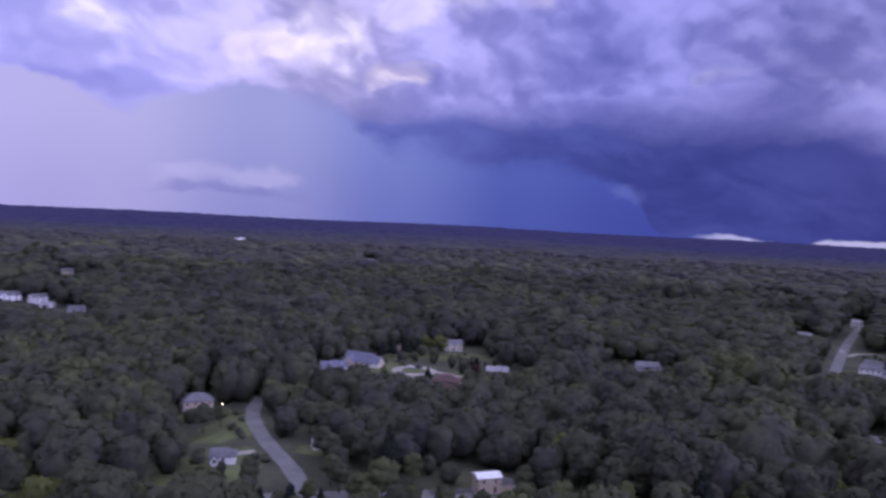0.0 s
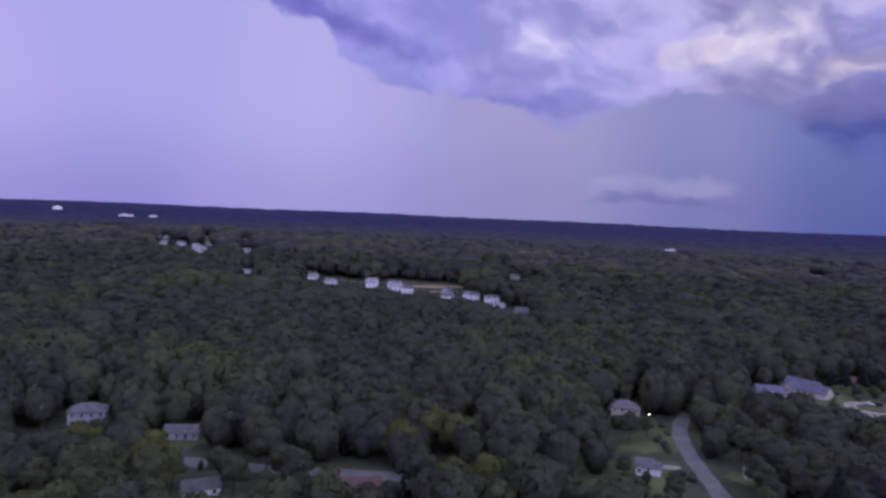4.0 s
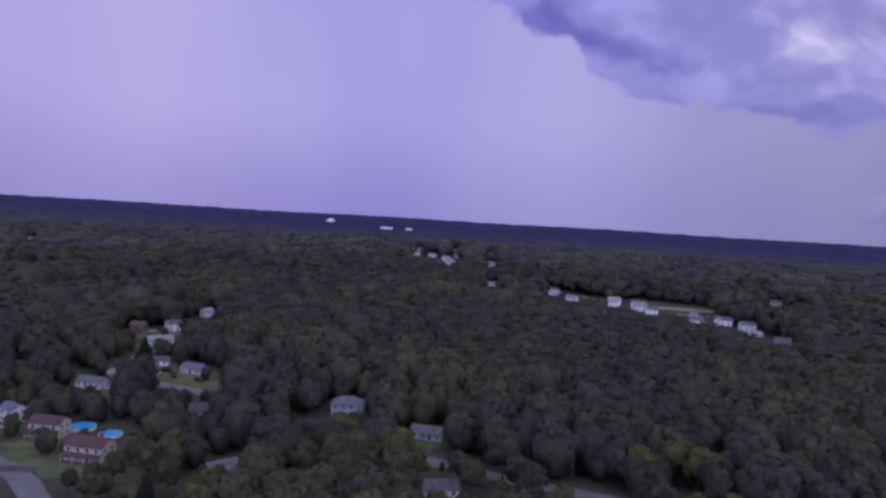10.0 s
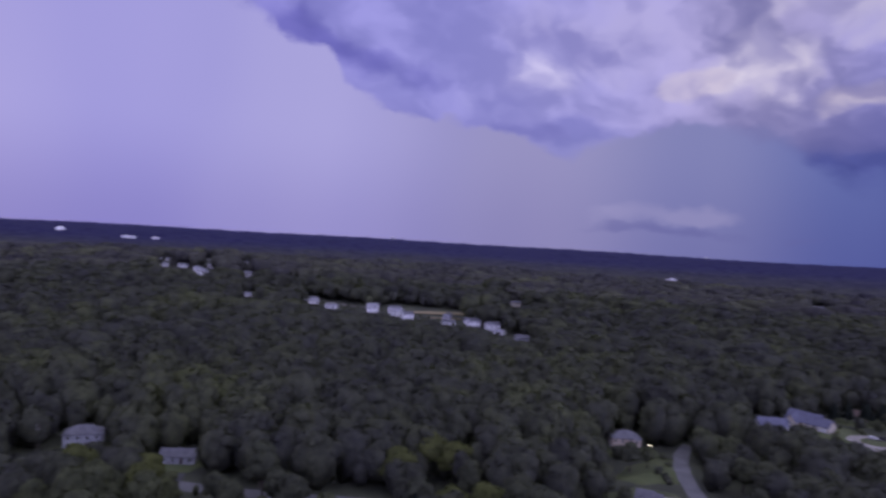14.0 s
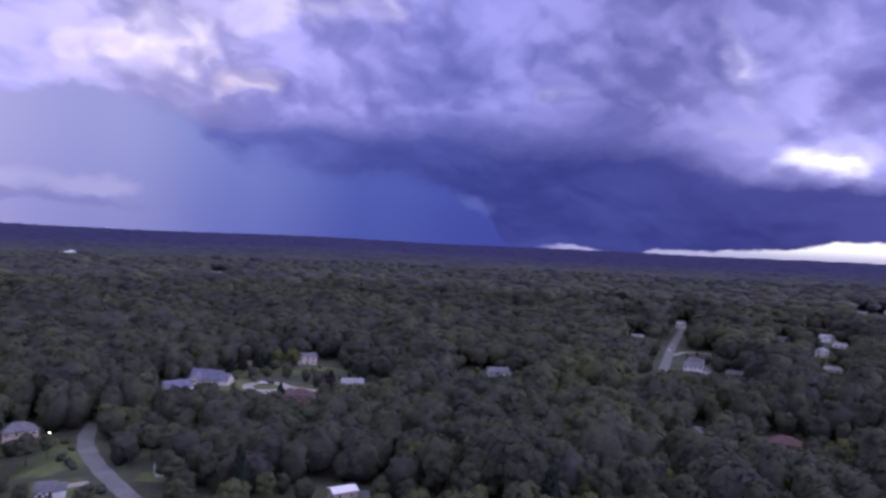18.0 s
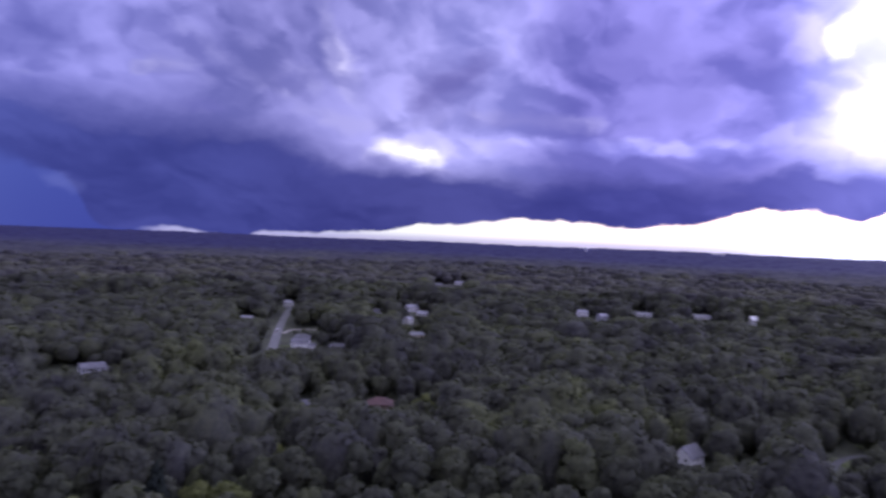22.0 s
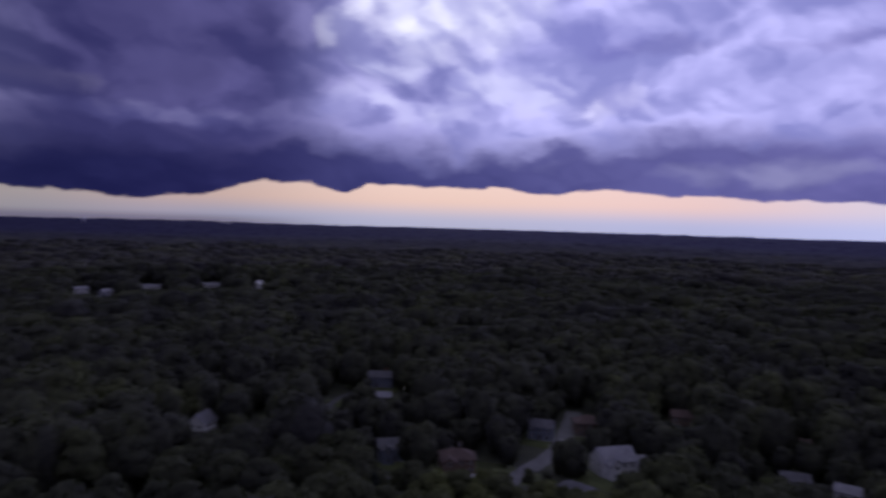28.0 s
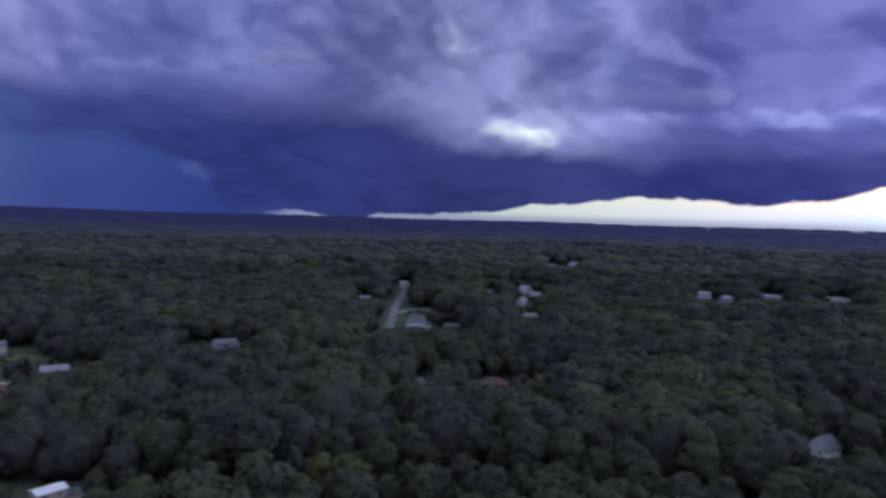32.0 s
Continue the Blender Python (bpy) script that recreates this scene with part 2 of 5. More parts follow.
# bright breaks and heads
for mask, k, colour in (
        (puff(8.8, 15.0, 8.0, 4.0, 0.45, 1.1), 0.95, lin(232, 223, 255, 0.1)), (puff(15.5, 12.9, 3.0, 1.6, 0.6, 1.1), 0.75, lin(228, 216, 250)), (puff(4.0, 11.8, 3.6, 1.6, 0.55, 1.1), 0.85, lin(232, 220, 248)),
        (puff(2.0, 18.5, 10.0, 3.4), 0.75, lin(212, 204, 246)), (puff(22.0, 16.5, 9.0, 3.0), 0.5, lin(196, 188, 240, 0.1)), (puff(27.0, 13.6, 3.0, 1.9, 0.1, 1.4), 0.85, lin(214, 206, 248, 0.3)), (puff(31.0, 10.8, 5.0, 1.2), 0.4, lin(176, 172, 232, 0.3)),
        (puff(45.0, 15.4, 6.0, 2.0, tilt=0.35), 0.75, lin(112, 108, 194, 0.3)), (puff(38.0, 12.8, 6.0, 1.6, tilt=0.3), 0.5, lin(120, 116, 200, 0.3)), (puff(24.0, 9.2, 9.0, 1.2), 0.6, lin(120, 120, 204, 0.15)),
        (puff(-14.0, 13.4, 6.5, 4.4), 0.55, lin(98, 102, 180)), (puff(-28.0, 12.0, 5.5, 3.6), 0.4, lin(178, 175, 226, 0.15)), (puff(-23.0, 13.5, 3.4, 2.2), 0.3, lin(150, 150, 220)), (puff(-29.5, 12.4, 4.2, 2.6), 0.5, lin(158, 156, 222)), (puff(-34.0, 14.0, 2.0, 2.8, 0.0, 1.4, tilt=0.9), 0.7, lin(206, 202, 246, 0.1)), (puff(-24.5, 8.8, 3.5, 0.9), 0.4, lin(150, 146, 216)),
        (puff(-40.8, 7.3, 5.0, 2.0, 0.0, 1.3), 0.8, lin(190, 186, 244, 0.4)), (puff(-40.5, 7.2, 3.6, 1.2, 0.0, 1.1), 1.0, lin(240, 238, 255, 0.75)), (puff(-36.5, 9.6, 6.0, 1.0), 0.4, lin(170, 166, 226)),
        (puff(-43.2, 12.6, 5.4, 3.2, 0.3, 1.35), 0.8, lin(102, 98, 172)), (puff(-50.5, 9.6, 6.0, 0.8), 0.5, lin(170, 164, 214, 0.3)), (puff(-21.0, 12.0, 1.6, 0.8), 0.6, lin(168, 166, 226)), (puff(-13.0, 10.0, 1.5, 0.7), 0.6, lin(150, 152, 220)), (puff(-19.5, 11.7, 1.3, 0.8), 0.5, lin(176, 174, 232)), (puff(-54.0, 15.0, 6.0, 4.0), 0.35, lin(94, 92, 164, 0.4)), (puff(-62.0, 13.6, 11.0, 4.6, 0.3, 1.3), 0.5, lin(94, 90, 154, 0.7)),
        (puff(-112.0, 13.4, 9.0, 1.0), 0.5, lin(116, 112, 178, 1.8)), (puff(-122.0, 18.0, 8.0, 2.6), 0.7, lin(90, 88, 154, 1.8)), (puff(-99.0, 13.6, 7.0, 0.9), 0.5, lin(140, 136, 190, 1.9)), (puff(-94.0, 9.6, 3.0, 1.5, 0.1, 1.35), 0.7, lin(216, 212, 240, 1.9)),
        (puff(-60.0, 8.0, 12.0, 0.9), 0.45, lin(170, 166, 226, 0.9)), (puff(-80.0, 8.6, 9.0, 1.5), 0.6, lin(200, 198, 242, 1.9)), (puff(-81.0, 17.0, 8.5, 7.5, 0.1, 1.3), 0.97, lin(236, 235, 255, 2.0)),
        (puff(-78.0, 11.8, 3.0, 1.8, 0.0, 1.4), 0.6, lin(228, 228, 255, 2.0)), (puff(-86.0, 11.5, 7.0, 2.8), 0.75, lin(210, 209, 250, 1.8)), (puff(-96.0, 9.8, 4.5, 1.5), 0.5, lin(206, 202, 240, 2.05)), (puff(-92.0, 14.5, 5.0, 2.0), 0.45, lin(148, 146, 208, 1.95))):
    cloud = W.mix(W.math("MULTIPLY", strong(mask, k), W.math("MULTIPLY_ADD", crisp, 0.5, 0.7), clamp=True), cloud, W.mix(W.step(W.math("MULTIPLY_ADD", form, 0.65, W.math("MULTIPLY", crisp, 0.35)), 0.32, 0.68), W.mix(1.0, colour, lin(208, 207, 240), "MULTIPLY"), W.mix(1.0, colour, lin(246, 244, 246, 0.35), "MULTIPLY")))
# the dark underside of the deck
under = [(95, 15), (50, 13.5), (36, 9.5), (22, 8.6), (12, 9.2), (4, 9.0), (-8, 9.0), (-18, 8.8), (-28, 8.0), (-35, 6.0), (-46, 5.6), (-55, 6.4), (-66, 6.0), (-78, 5.8), (-92, 6.2), (-104, 7.2), (-116, 7.0), (-135, 5.0)]
under = W.math("SUBTRACT", W.math("MULTIPLY", W.curve(pos, sorted(((a + 140) / 240, (e + 5) / 30) for a, e in under)), 30.0), 5.0)
belly = W.ramp(pos, at_azim((95, lin(140, 134, 206, 0.5)), (40, lin(128, 124, 204, 0.3)), (20, lin(126, 128, 208, 0.1)), (6, lin(92, 100, 188)), (-8, lin(70, 78, 164)), (-20, lin(60, 66, 148)), (-38, lin(58, 61, 140)), (-52, lin(56, 58, 132, 0.3)), (-66, lin(58, 58, 126, 0.8)),
                            (-80, lin(70, 70, 138, 1.5)), (-100, lin(84, 82, 146, 1.9)), (-116, lin(102, 98, 164, 2.0)), (-132, lin(134, 130, 190, 2.1))))
belly = W.mix(W.math("MULTIPLY_ADD", W.math("SUBTRACT", W.step(form, 0.2, 0.85), 0.5), calm, 0.5), W.mix(1.0, belly, lin(228, 228, 232), "MULTIPLY"), W.mix(1.0, belly, lin(250, 248, 236, 0.5), "MULTIPLY"))
depth = W.math("SUBTRACT", W.math("SUBTRACT", we, W.math("MULTIPLY", W.math("SUBTRACT", form, 0.5), 5.0)), under)
cloud = W.mix(W.math("MULTIPLY", W.step(depth, -2.2, 1.6, 1.0, 0.0), W.step(azim, 8.0, 35.0, 0.97, 0.45)), cloud, belly)
cloud = W.mix(strong(puff(-108.0, 4.4, 9.0, 0.9, 0.0, 1.4), 0.45), cloud, lin(176, 172, 216, 2.0))
sky = W.mix(deck, air, cloud)
# a small cumulus far off under the rain, light on top and dark below
sky = W.mix(strong(puff(15.0, 2.8, 7.5, 0.9), 0.5), sky, lin(186, 178, 234, 0.1))
sky = W.mix(strong(puff(16.0, 1.6, 8.5, 0.6), 0.5), sky, lin(122, 120, 194))
sky = W.mix(strong(puff(-14.5, 3.0, 1.6, 0.9, tilt=0.4), 0.35), sky, lin(116, 124, 208))
# overhead, out of view, the layer is thinner and brighter
sky = W.mix(W.step(elev, 22.0, 55.0), sky, W.mix(W.step(mass, 0.2, 0.8), lin(192, 190, 230, 0.1), lin(224, 220, 250, 0.6)))
back = W.add("ShaderNodeBackground")
W.put(back.inputs[0], W.mix(1.0, sky, W.mix(W.step(azim, -60.0, -40.0), (0.955, 0.985, 1.0, 1.0), W.mix(W.step(azim, 10.0, 35.0), (0.985, 1.0, 0.935, 1.0), (0.97, 1.0, 0.98, 1.0))), "MULTIPLY"))
back.inputs[1].default_value = 1.0
W.tree.links.new(back.outputs[0], W.add("ShaderNodeOutputWorld").inputs[0])
world.cycles.sampling_method, world.cycles.sample_map_resolution = "MANUAL", 1024

# the veiled sun, behind the bright western clouds
lamp = bpy.data.lights.new("veiled_sun", "SUN")
lamp.energy, lamp.angle, lamp.color = 0.25, radians(35), (1.0, 0.93, 0.86)
sun = new("veiled_sun", lamp)
sun.matrix_world = look((0, 0, 0), (-math.sin(radians(82)), -math.cos(radians(82)), -math.tan(radians(28))))

# ================= materials =================
def material(name, rough=0.7, metal=0.0):
    m = bpy.data.materials.new(name)
    m.use_nodes = True
    n = Nodes(m.node_tree)
    b = m.node_tree.nodes["Principled BSDF"]
    b.inputs["Roughness"].default_value, b.inputs["Metallic"].default_value = rough, metal
    return m, n, b


def relief(n, b, height, strength, distance):
    k = n.add("ShaderNodeBump")
    k.inputs["Strength"].default_value, k.inputs["Distance"].default_value = strength, distance
    n.put(k.inputs["Height"], height)
    n.tree.links.new(k.outputs[0], b.inputs["Normal"])


def surface(name, dark, light, scale=1.0, fine=12.0, rough=0.75, metal=0.0, bump=0.2, random_by=0.0):
    """A worn, mottled surface: two colours mixed by coarse and fine noise, with a fine relief."""
    m, n, b = material(name, rough, metal)
    v = n.add("ShaderNodeTexCoord").outputs["Object"]
    coarse, grain = n.noise(v, scale, 4.0), n.noise(v, fine, 3.0)
    f = n.math("ADD", n.math("MULTIPLY", coarse, 0.65), n.math("MULTIPLY", grain, 0.35))
    c = n.mix(n.step(f, 0.33, 0.67), (*dark, 1), (*light, 1))
    if random_by:
        r = n.add("ShaderNodeObjectInfo").outputs["Random"]
        c = n.mix(n.math("MULTIPLY", r, random_by), c, n.mix(1.0, c, (0.55, 0.55, 0.6, 1), "MULTIPLY"))
    n.put(b.inputs["Base Color"], c)
    relief(n, b, grain, bump, 0.02)
    return m


def foliage(name, dark, light, own=False, far=False):
    """Leaves of a crown: tone by tree and by stand, tufts, single sprays of leaves and the shade between them as
    mottling, and relief.
    """
    m, n, b = material(name, 0.8)
    b.inputs["Specular IOR Level"].default_value = 0.12
    p = n.add("ShaderNodeNewGeometry").outputs["Position"]
    flatp = n.split(p)
    plan = n.xyz(flatp[0], flatp[1])
    tree = n.step(n.noise(plan, 0.022 if far else 0.075, 2.0), 0.3, 0.7)
    if own:
        tree = n.math("ADD", n.math("MULTIPLY", n.add("ShaderNodeObjectInfo").outputs["Random"], 0.75), n.math("MULTIPLY", tree, 0.25))
    stand = n.step(n.noise(plan, 0.009, 3.0), 0.25, 0.75)
    tone = n.math("ADD", n.math("MULTIPLY", tree, 0.45), n.math("MULTIPLY", stand, 0.55))
    tuft, leaf = n.noise(p, 0.05 if far else 0.4, 4.0, 0.65), n.noise(p, 0.16 if far else 1.7, 5.0, 0.8)
    f = n.math("ADD", n.math("MULTIPLY", tuft, 0.45), n.math("MULTIPLY", leaf, 0.55))
    dark, light = tuple(0.87 * a for a in dark), tuple(0.86 * a for a in light)
    mid = tuple(0.6 * a + 0.4 * c for a, c in zip(dark, light))
    base = n.ramp(tone, ((0.15, (*dark, 1)), (0.6, (*mid, 1)), (0.92, (*light, 1))), "LINEAR")
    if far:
        # aerial haze painted into the leaf colour: bluer from 1000 to 2700 m out
        haze = n.step(n.math("SQRT", n.math("ADD", n.math("MULTIPLY", flatp[0], flatp[0]), n.math("MULTIPLY", flatp[1], flatp[1]))), 1000.0, 2700.0)
        base = n.mix(haze, base, n.mix(tone, (0.016, 0.016, 0.066, 1), (0.023, 0.023, 0.084, 1)))
    # mottling: leaf sprays, with the shade in the gaps between them put into the colour
    c = n.mix(n.step(f, 0.36, 0.64), n.mix(1.0, base, (0.68, 0.68, 0.73, 1), "MULTIPLY"), n.mix(1.0, base, (1.36, 1.36, 1.22, 1), "MULTIPLY"))
    n.put(b.inputs["Base Color"], c)
    relief(n, b, f, 0.4, 2.0 if far else 0.5)
    if not far:     # thin leaves let light through
        thin, both = n.add("ShaderNodeBsdfTranslucent"), n.add("ShaderNodeMixShader")
        n.put(thin.inputs[0], n.mix(1.0, c, (1.25, 1.35, 0.9, 1), "MULTIPLY"))
        both.inputs[0].default_value = 0.35
        n.tree.links.new(b.outputs[0], both.inputs[1]), n.tree.links.new(thin.outputs[0], both.inputs[2])
        n.tree.links.new(both.outputs[0], n.tree.nodes["Material Output"].inputs[0])
    return m


def plain_glow(name, colour, strength):
    m, n, b = material(name, 0.5)
    b.inputs["Base Color"].default_value = (*colour, 1)
    b.inputs["Emission Color"].default_value, b.inputs["Emission Strength"].default_value = (*colour, 1), strength
    return m


LEAF_OAK = foliage("oak_leaves", (0.086, 0.089, 0.081), (0.160, 0.178, 0.083), own=True)
LEAF_MAPLE = foliage("maple_leaves", (0.090, 0.096, 0.079), (0.186, 0.208, 0.082), own=True)
LEAF_BRIGHT = foliage("yellow_green_leaves", (0.130, 0.144, 0.062), (0.200, 0.215, 0.076), own=True)
LEAF_MAROON = foliage("maroon_leaves", (0.060, 0.030, 0.040), (0.095, 0.046, 0.056), own=True)
LEAF_PINE = foliage("pine_needles", (0.026, 0.034, 0.031), (0.044, 0.054, 0.042), own=True)
LEAF_WOODS = foliage("woodland_leaves", (0.080, 0.081, 0.082), (0.146, 0.160, 0.084))
LEAF_FAR = foliage("hazed_woodland", (0.058, 0.056, 0.062), (0.118, 0.124, 0.074), far=True)
BARK = surface("bark", (0.045, 0.036, 0.030), (0.11, 0.09, 0.075), 1.5, 14, 0.9, bump=0.6)
FLOOR = surface("woodland_floor", (0.036, 0.040, 0.028), (0.075, 0.082, 0.048), 0.06, 0.5, 0.95, bump=0.4)
GRASS = surface("mown_grass", (0.080, 0.100, 0.042), (0.130, 0.150, 0.062), 0.12, 2.5, 0.9, bump=0.4)
ASPHALT = surface("old_asphalt", (0.13, 0.13, 0.14), (0.20, 0.20, 0.21), 0.15, 5.0, 0.85)
DRIVE = surface("tarmac_drive", (0.055, 0.055, 0.060), (0.095, 0.095, 0.102), 0.2, 5.0, 0.85)
GRAVEL = surface("pale_gravel", (0.26, 0.24, 0.22), (0.42, 0.39, 0.36), 0.25, 6.0, 0.95, bump=0.5)
DRYGRASS = surface("dry_field", (0.22, 0.18, 0.10), (0.36, 0.30, 0.18), 0.08, 1.5, 0.95, bump=0.4)
WALLS = {
    "white": surface("white_siding", (0.72, 0.72, 0.73), (0.85, 0.85, 0.85), 0.5, 9, 0.6),
    "cream": surface("cream_siding", (0.50, 0.45, 0.36), (0.64, 0.58, 0.48), 0.5, 9, 0.65),
    "grey": surface("grey_siding", (0.30, 0.31, 0.34), (0.42, 0.43, 0.46), 0.5, 9, 0.65),
    "blue": surface("blue_grey_siding", (0.15, 0.17, 0.23), (0.22, 0.25, 0.32), 0.5, 9, 0.65),
    "brown": surface("brown_siding", (0.14, 0.10, 0.08), (0.24, 0.17, 0.13), 0.5, 9, 0.7),
    "tan": surface("tan_siding", (0.36, 0.29, 0.22), (0.48, 0.40, 0.31), 0.5, 9, 0.65),
}
ROOFS = {
    "grey": surface("grey_shingles", (0.10, 0.10, 0.12), (0.18, 0.18, 0.205), 0.4, 5, 0.85, bump=0.6),
    "dark": surface("charcoal_shingles", (0.075, 0.075, 0.085), (0.14, 0.14, 0.155), 0.4, 5, 0.85, bump=0.6),
    "brown": surface("brown_shingles", (0.085, 0.060, 0.056), (0.145, 0.10, 0.092), 0.4, 5, 0.85, bump=0.6),
    "red": surface("red_brown_shingles", (0.075, 0.042, 0.045), (0.125, 0.072, 0.072), 0.4, 5, 0.85, bump=0.6),
    "pale": surface("pale_weathered_shingles", (0.22, 0.22, 0.26), (0.36, 0.36, 0.40), 0.4, 5, 0.8, bump=0.6),
    "blue": surface("blue_grey_shingles", (0.10, 0.105, 0.16), (0.17, 0.175, 0.25), 0.4, 5, 0.85, bump=0.6),
    "white": surface("white_membrane_roof", (0.70, 0.70, 0.72), (0.85, 0.85, 0.86), 0.4, 5, 0.6),
}
TRIM = surface("white_trim", (0.62, 0.62, 0.62), (0.78, 0.78, 0.78), 2, 20, 0.5)
BRICK = surface("chimney_brick", (0.17, 0.075, 0.055), (0.30, 0.15, 0.11), 2, 9, 0.85, bump=0.5)
DOORWOOD = surface("dark_door_paint", (0.05, 0.03, 0.03), (0.11, 0.07, 0.06), 1, 12, 0.5)
CONCRETE = surface("concrete", (0.30, 0.30, 0.30), (0.46, 0.46, 0.45), 0.5, 8, 0.85)
METAL = surface("painted_tank_steel", (0.70, 0.70, 0.70), (0.84, 0.84, 0.84), 0.1, 2, 0.45)
POLE = surface("weathered_pole", (0.09, 0.07, 0.06), (0.17, 0.14, 0.12), 1, 14, 0.9)
TYRE = surface("tyre_rubber", (0.015, 0.015, 0.015), (0.03, 0.03, 0.03), 4, 20, 0.85)
LINER = surface("blue_pool_liner", (0.02, 0.30, 0.62), (0.04, 0.42, 0.78), 1, 8, 0.5)
GLASS, _n, _b = material("dark_window_glass", 0.08)
_b.inputs["Base Color"].default_value = (0.02, 0.022, 0.026, 1)
WATER, _n, _b = material("pool_water", 0.05)
_b.inputs["Base Color"].default_value, _b.inputs["Transmission Weight"].default_value, _b.inputs["IOR"].default_value = (0.35, 0.75, 0.95, 1), 0.85, 1.33
relief(_n, _b, _n.noise(_n.add("ShaderNodeTexCoord").outputs["Object"], 3.0, 3.0), 0.15, 0.05)
PAINT = {k: surface("car_paint_" + k, tuple(0.8 * c for c in v), v, 1, 30, 0.3, bump=0.02) for k, v in (("white", (0.75, 0.75, 0.76)), ("silver", (0.42, 0.43, 0.45)), ("black", (0.025, 0.025, 0.028)), ("red", (0.30, 0.03, 0.03)))}
LAMPGLOW = plain_glow("lamp_glow", (1.0, 0.86, 0.62), 9.0)
WHITEGLOW = plain_glow("white_lamp_glow", (0.95, 0.97, 1.0), 3.5)
WARMGLOW = plain_glow("lit_window", (1.0, 0.55, 0.22), 6.0)


# ================= mesh helpers =================
def mesh(name, verts, faces, mat, smooth=False):
    me = bpy.data.meshes.new(name)
    me.from_pydata([tuple(v) for v in verts], [], [tuple(f) for f in faces])
    me.materials.append(mat)
    if smooth:
        me.polygons.foreach_set("use_smooth", [True] * len(me.polygons))
    me.update()
    return me


def part(name, me, parent, at=(0, 0, 0), turn=0.0, label=""):
    ob = new(name, me)
    ob.parent = parent
    ob.location, ob.rotation_euler = at, (0, 0, radians(turn))
    return tagged(ob, label) if label else ob


def thing(name, x, y, z, turn, label, category, group=""):
    ob = new(name)
    ob.location, ob.rotation_euler = (x, y, z), (0, 0, radians(turn))
    return tagged(ob, label, category, group)


def boxes(*specs):
    """One list of vertices and faces for some boxes, each x0, x1, y0, y1, z0, z1."""
    vs, fs = [], []
    for x0, x1, y0, y1, z0, z1 in specs:
        k = len(vs)
        vs += [(x0, y0, z0), (x1, y0, z0), (x1, y1, z0), (x0, y1, z0), (x0, y0, z1), (x1, y0, z1), (x1, y1, z1), (x0, y1, z1)]
        fs += [(k, k + 3, k + 2, k + 1), (k + 4, k + 5, k + 6, k + 7), (k, k + 1, k + 5, k + 4), (k + 1, k + 2, k + 6, k + 5), (k + 2, k + 3, k + 7, k + 6), (k + 3, k, k + 4, k + 7)]
    return vs, fs


def turned(profile, sides, mat, name):
    """A turned body from (radius, height) pairs, closed at both ends."""
    vs, fs = [], []
    for r, z in profile:
        vs += [(r * math.cos(2 * math.pi * i / sides), r * math.sin(2 * math.pi * i / sides), z) for i in range(sides)]
    for j in range(len(profile) - 1):
        fs += [(j * sides + i, j * sides + (i + 1) % sides, (j + 1) * sides + (i + 1) % sides, (j + 1) * sides + i) for i in range(sides)]
    fs += [tuple(range(sides))[::-1], tuple((len(profile) - 1) * sides + i for i in range(sides))]
    return mesh(name, vs, fs, mat, sides > 10)


def rise(x, y):
    """Height of the land: level round the houses, low hills towards the horizon."""
    r = np.hypot(x, y)
    s = np.clip((r - 1000.0) / 3700.0, 0, 1)
    east = np.clip((np.arctan2(x, y) + 0.1) / 0.75, 0, 1) * np.clip((3.4 - np.arctan2(x, y)) / 0.8, 0, 1)
    west = np.clip(1 - np.abs(np.arctan2(x, y) + 1.2) / 0.35, 0, 1)
    top = 49.0 - 9.0 * east * east * (3 - 2 * east) - 6.0 * west
    swell = np.clip((r - 420.0) / 500.0, 0, 1)
    return 11.0 * swell * swell * (3 - 2 * swell) + (top - 11.0) * s * s * (3 - 2 * s) + 16.0 * np.exp(-((x + 880.0) ** 2 + (y - 610.0) ** 2) / 90000.0) + np.clip((r - 900) / 900, 0, 1) * 5.0 * np.sin(x * 0.0031 + 1.3) * np.cos(y * 0.0027)


YARDS, STREETS = [], []     # open ground that the woods keep clear of: (x, y, radius) and (points, half width)


# ================= land =================
rings = np.concatenate([[0.0, 40, 80], np.arange(110, 900, 30.0), np.geomspace(920, 4990, 46)])
spokes = np.radians(np.arange(0, 360, 2.0))
gx, gy = np.outer(rings, np.sin(spokes)), np.outer(rings, np.cos(spokes))
gz = rise(gx, gy)
ns = len(spokes)
gf = [(i * ns + j, i * ns + (j + 1) % ns, (i + 1) * ns + (j + 1) % ns, (i + 1) * ns + j) for i in range(1, len(rings) - 1) for j in range(ns)] + [(0, ns + (j + 1) % ns, ns + j) for j in range(ns)]
gf = [f[::-1] for f in gf]
ground = new("ground", mesh("ground", np.c_[gx.ravel(), gy.ravel(), gz.ravel()], gf, FLOOR, True))
tagged(ground, "dark woodland ground that runs out to low hills", "ground", kind="structure")


def smooth_line(points, step=4.0):
    p = np.array(points, float)
    p = np.vstack([2 * p[0] - p[1], p, 2 * p[-1] - p[-2]])
    out = []
    for i in range(1, len(p) - 2):
        a, b, c, d = p[i - 1:i + 3]
        for t in np.linspace(0, 1, max(2, int(np.linalg.norm(c - b) / step)), endpoint=False):
            out.append(0.5 * (2 * b + (c - a) * t + (2 * a - 5 * b + 4 * c - d) * t * t + (3 * b - a - 3 * c + d) * t ** 3))
    return np.array(out + [p[-2]])


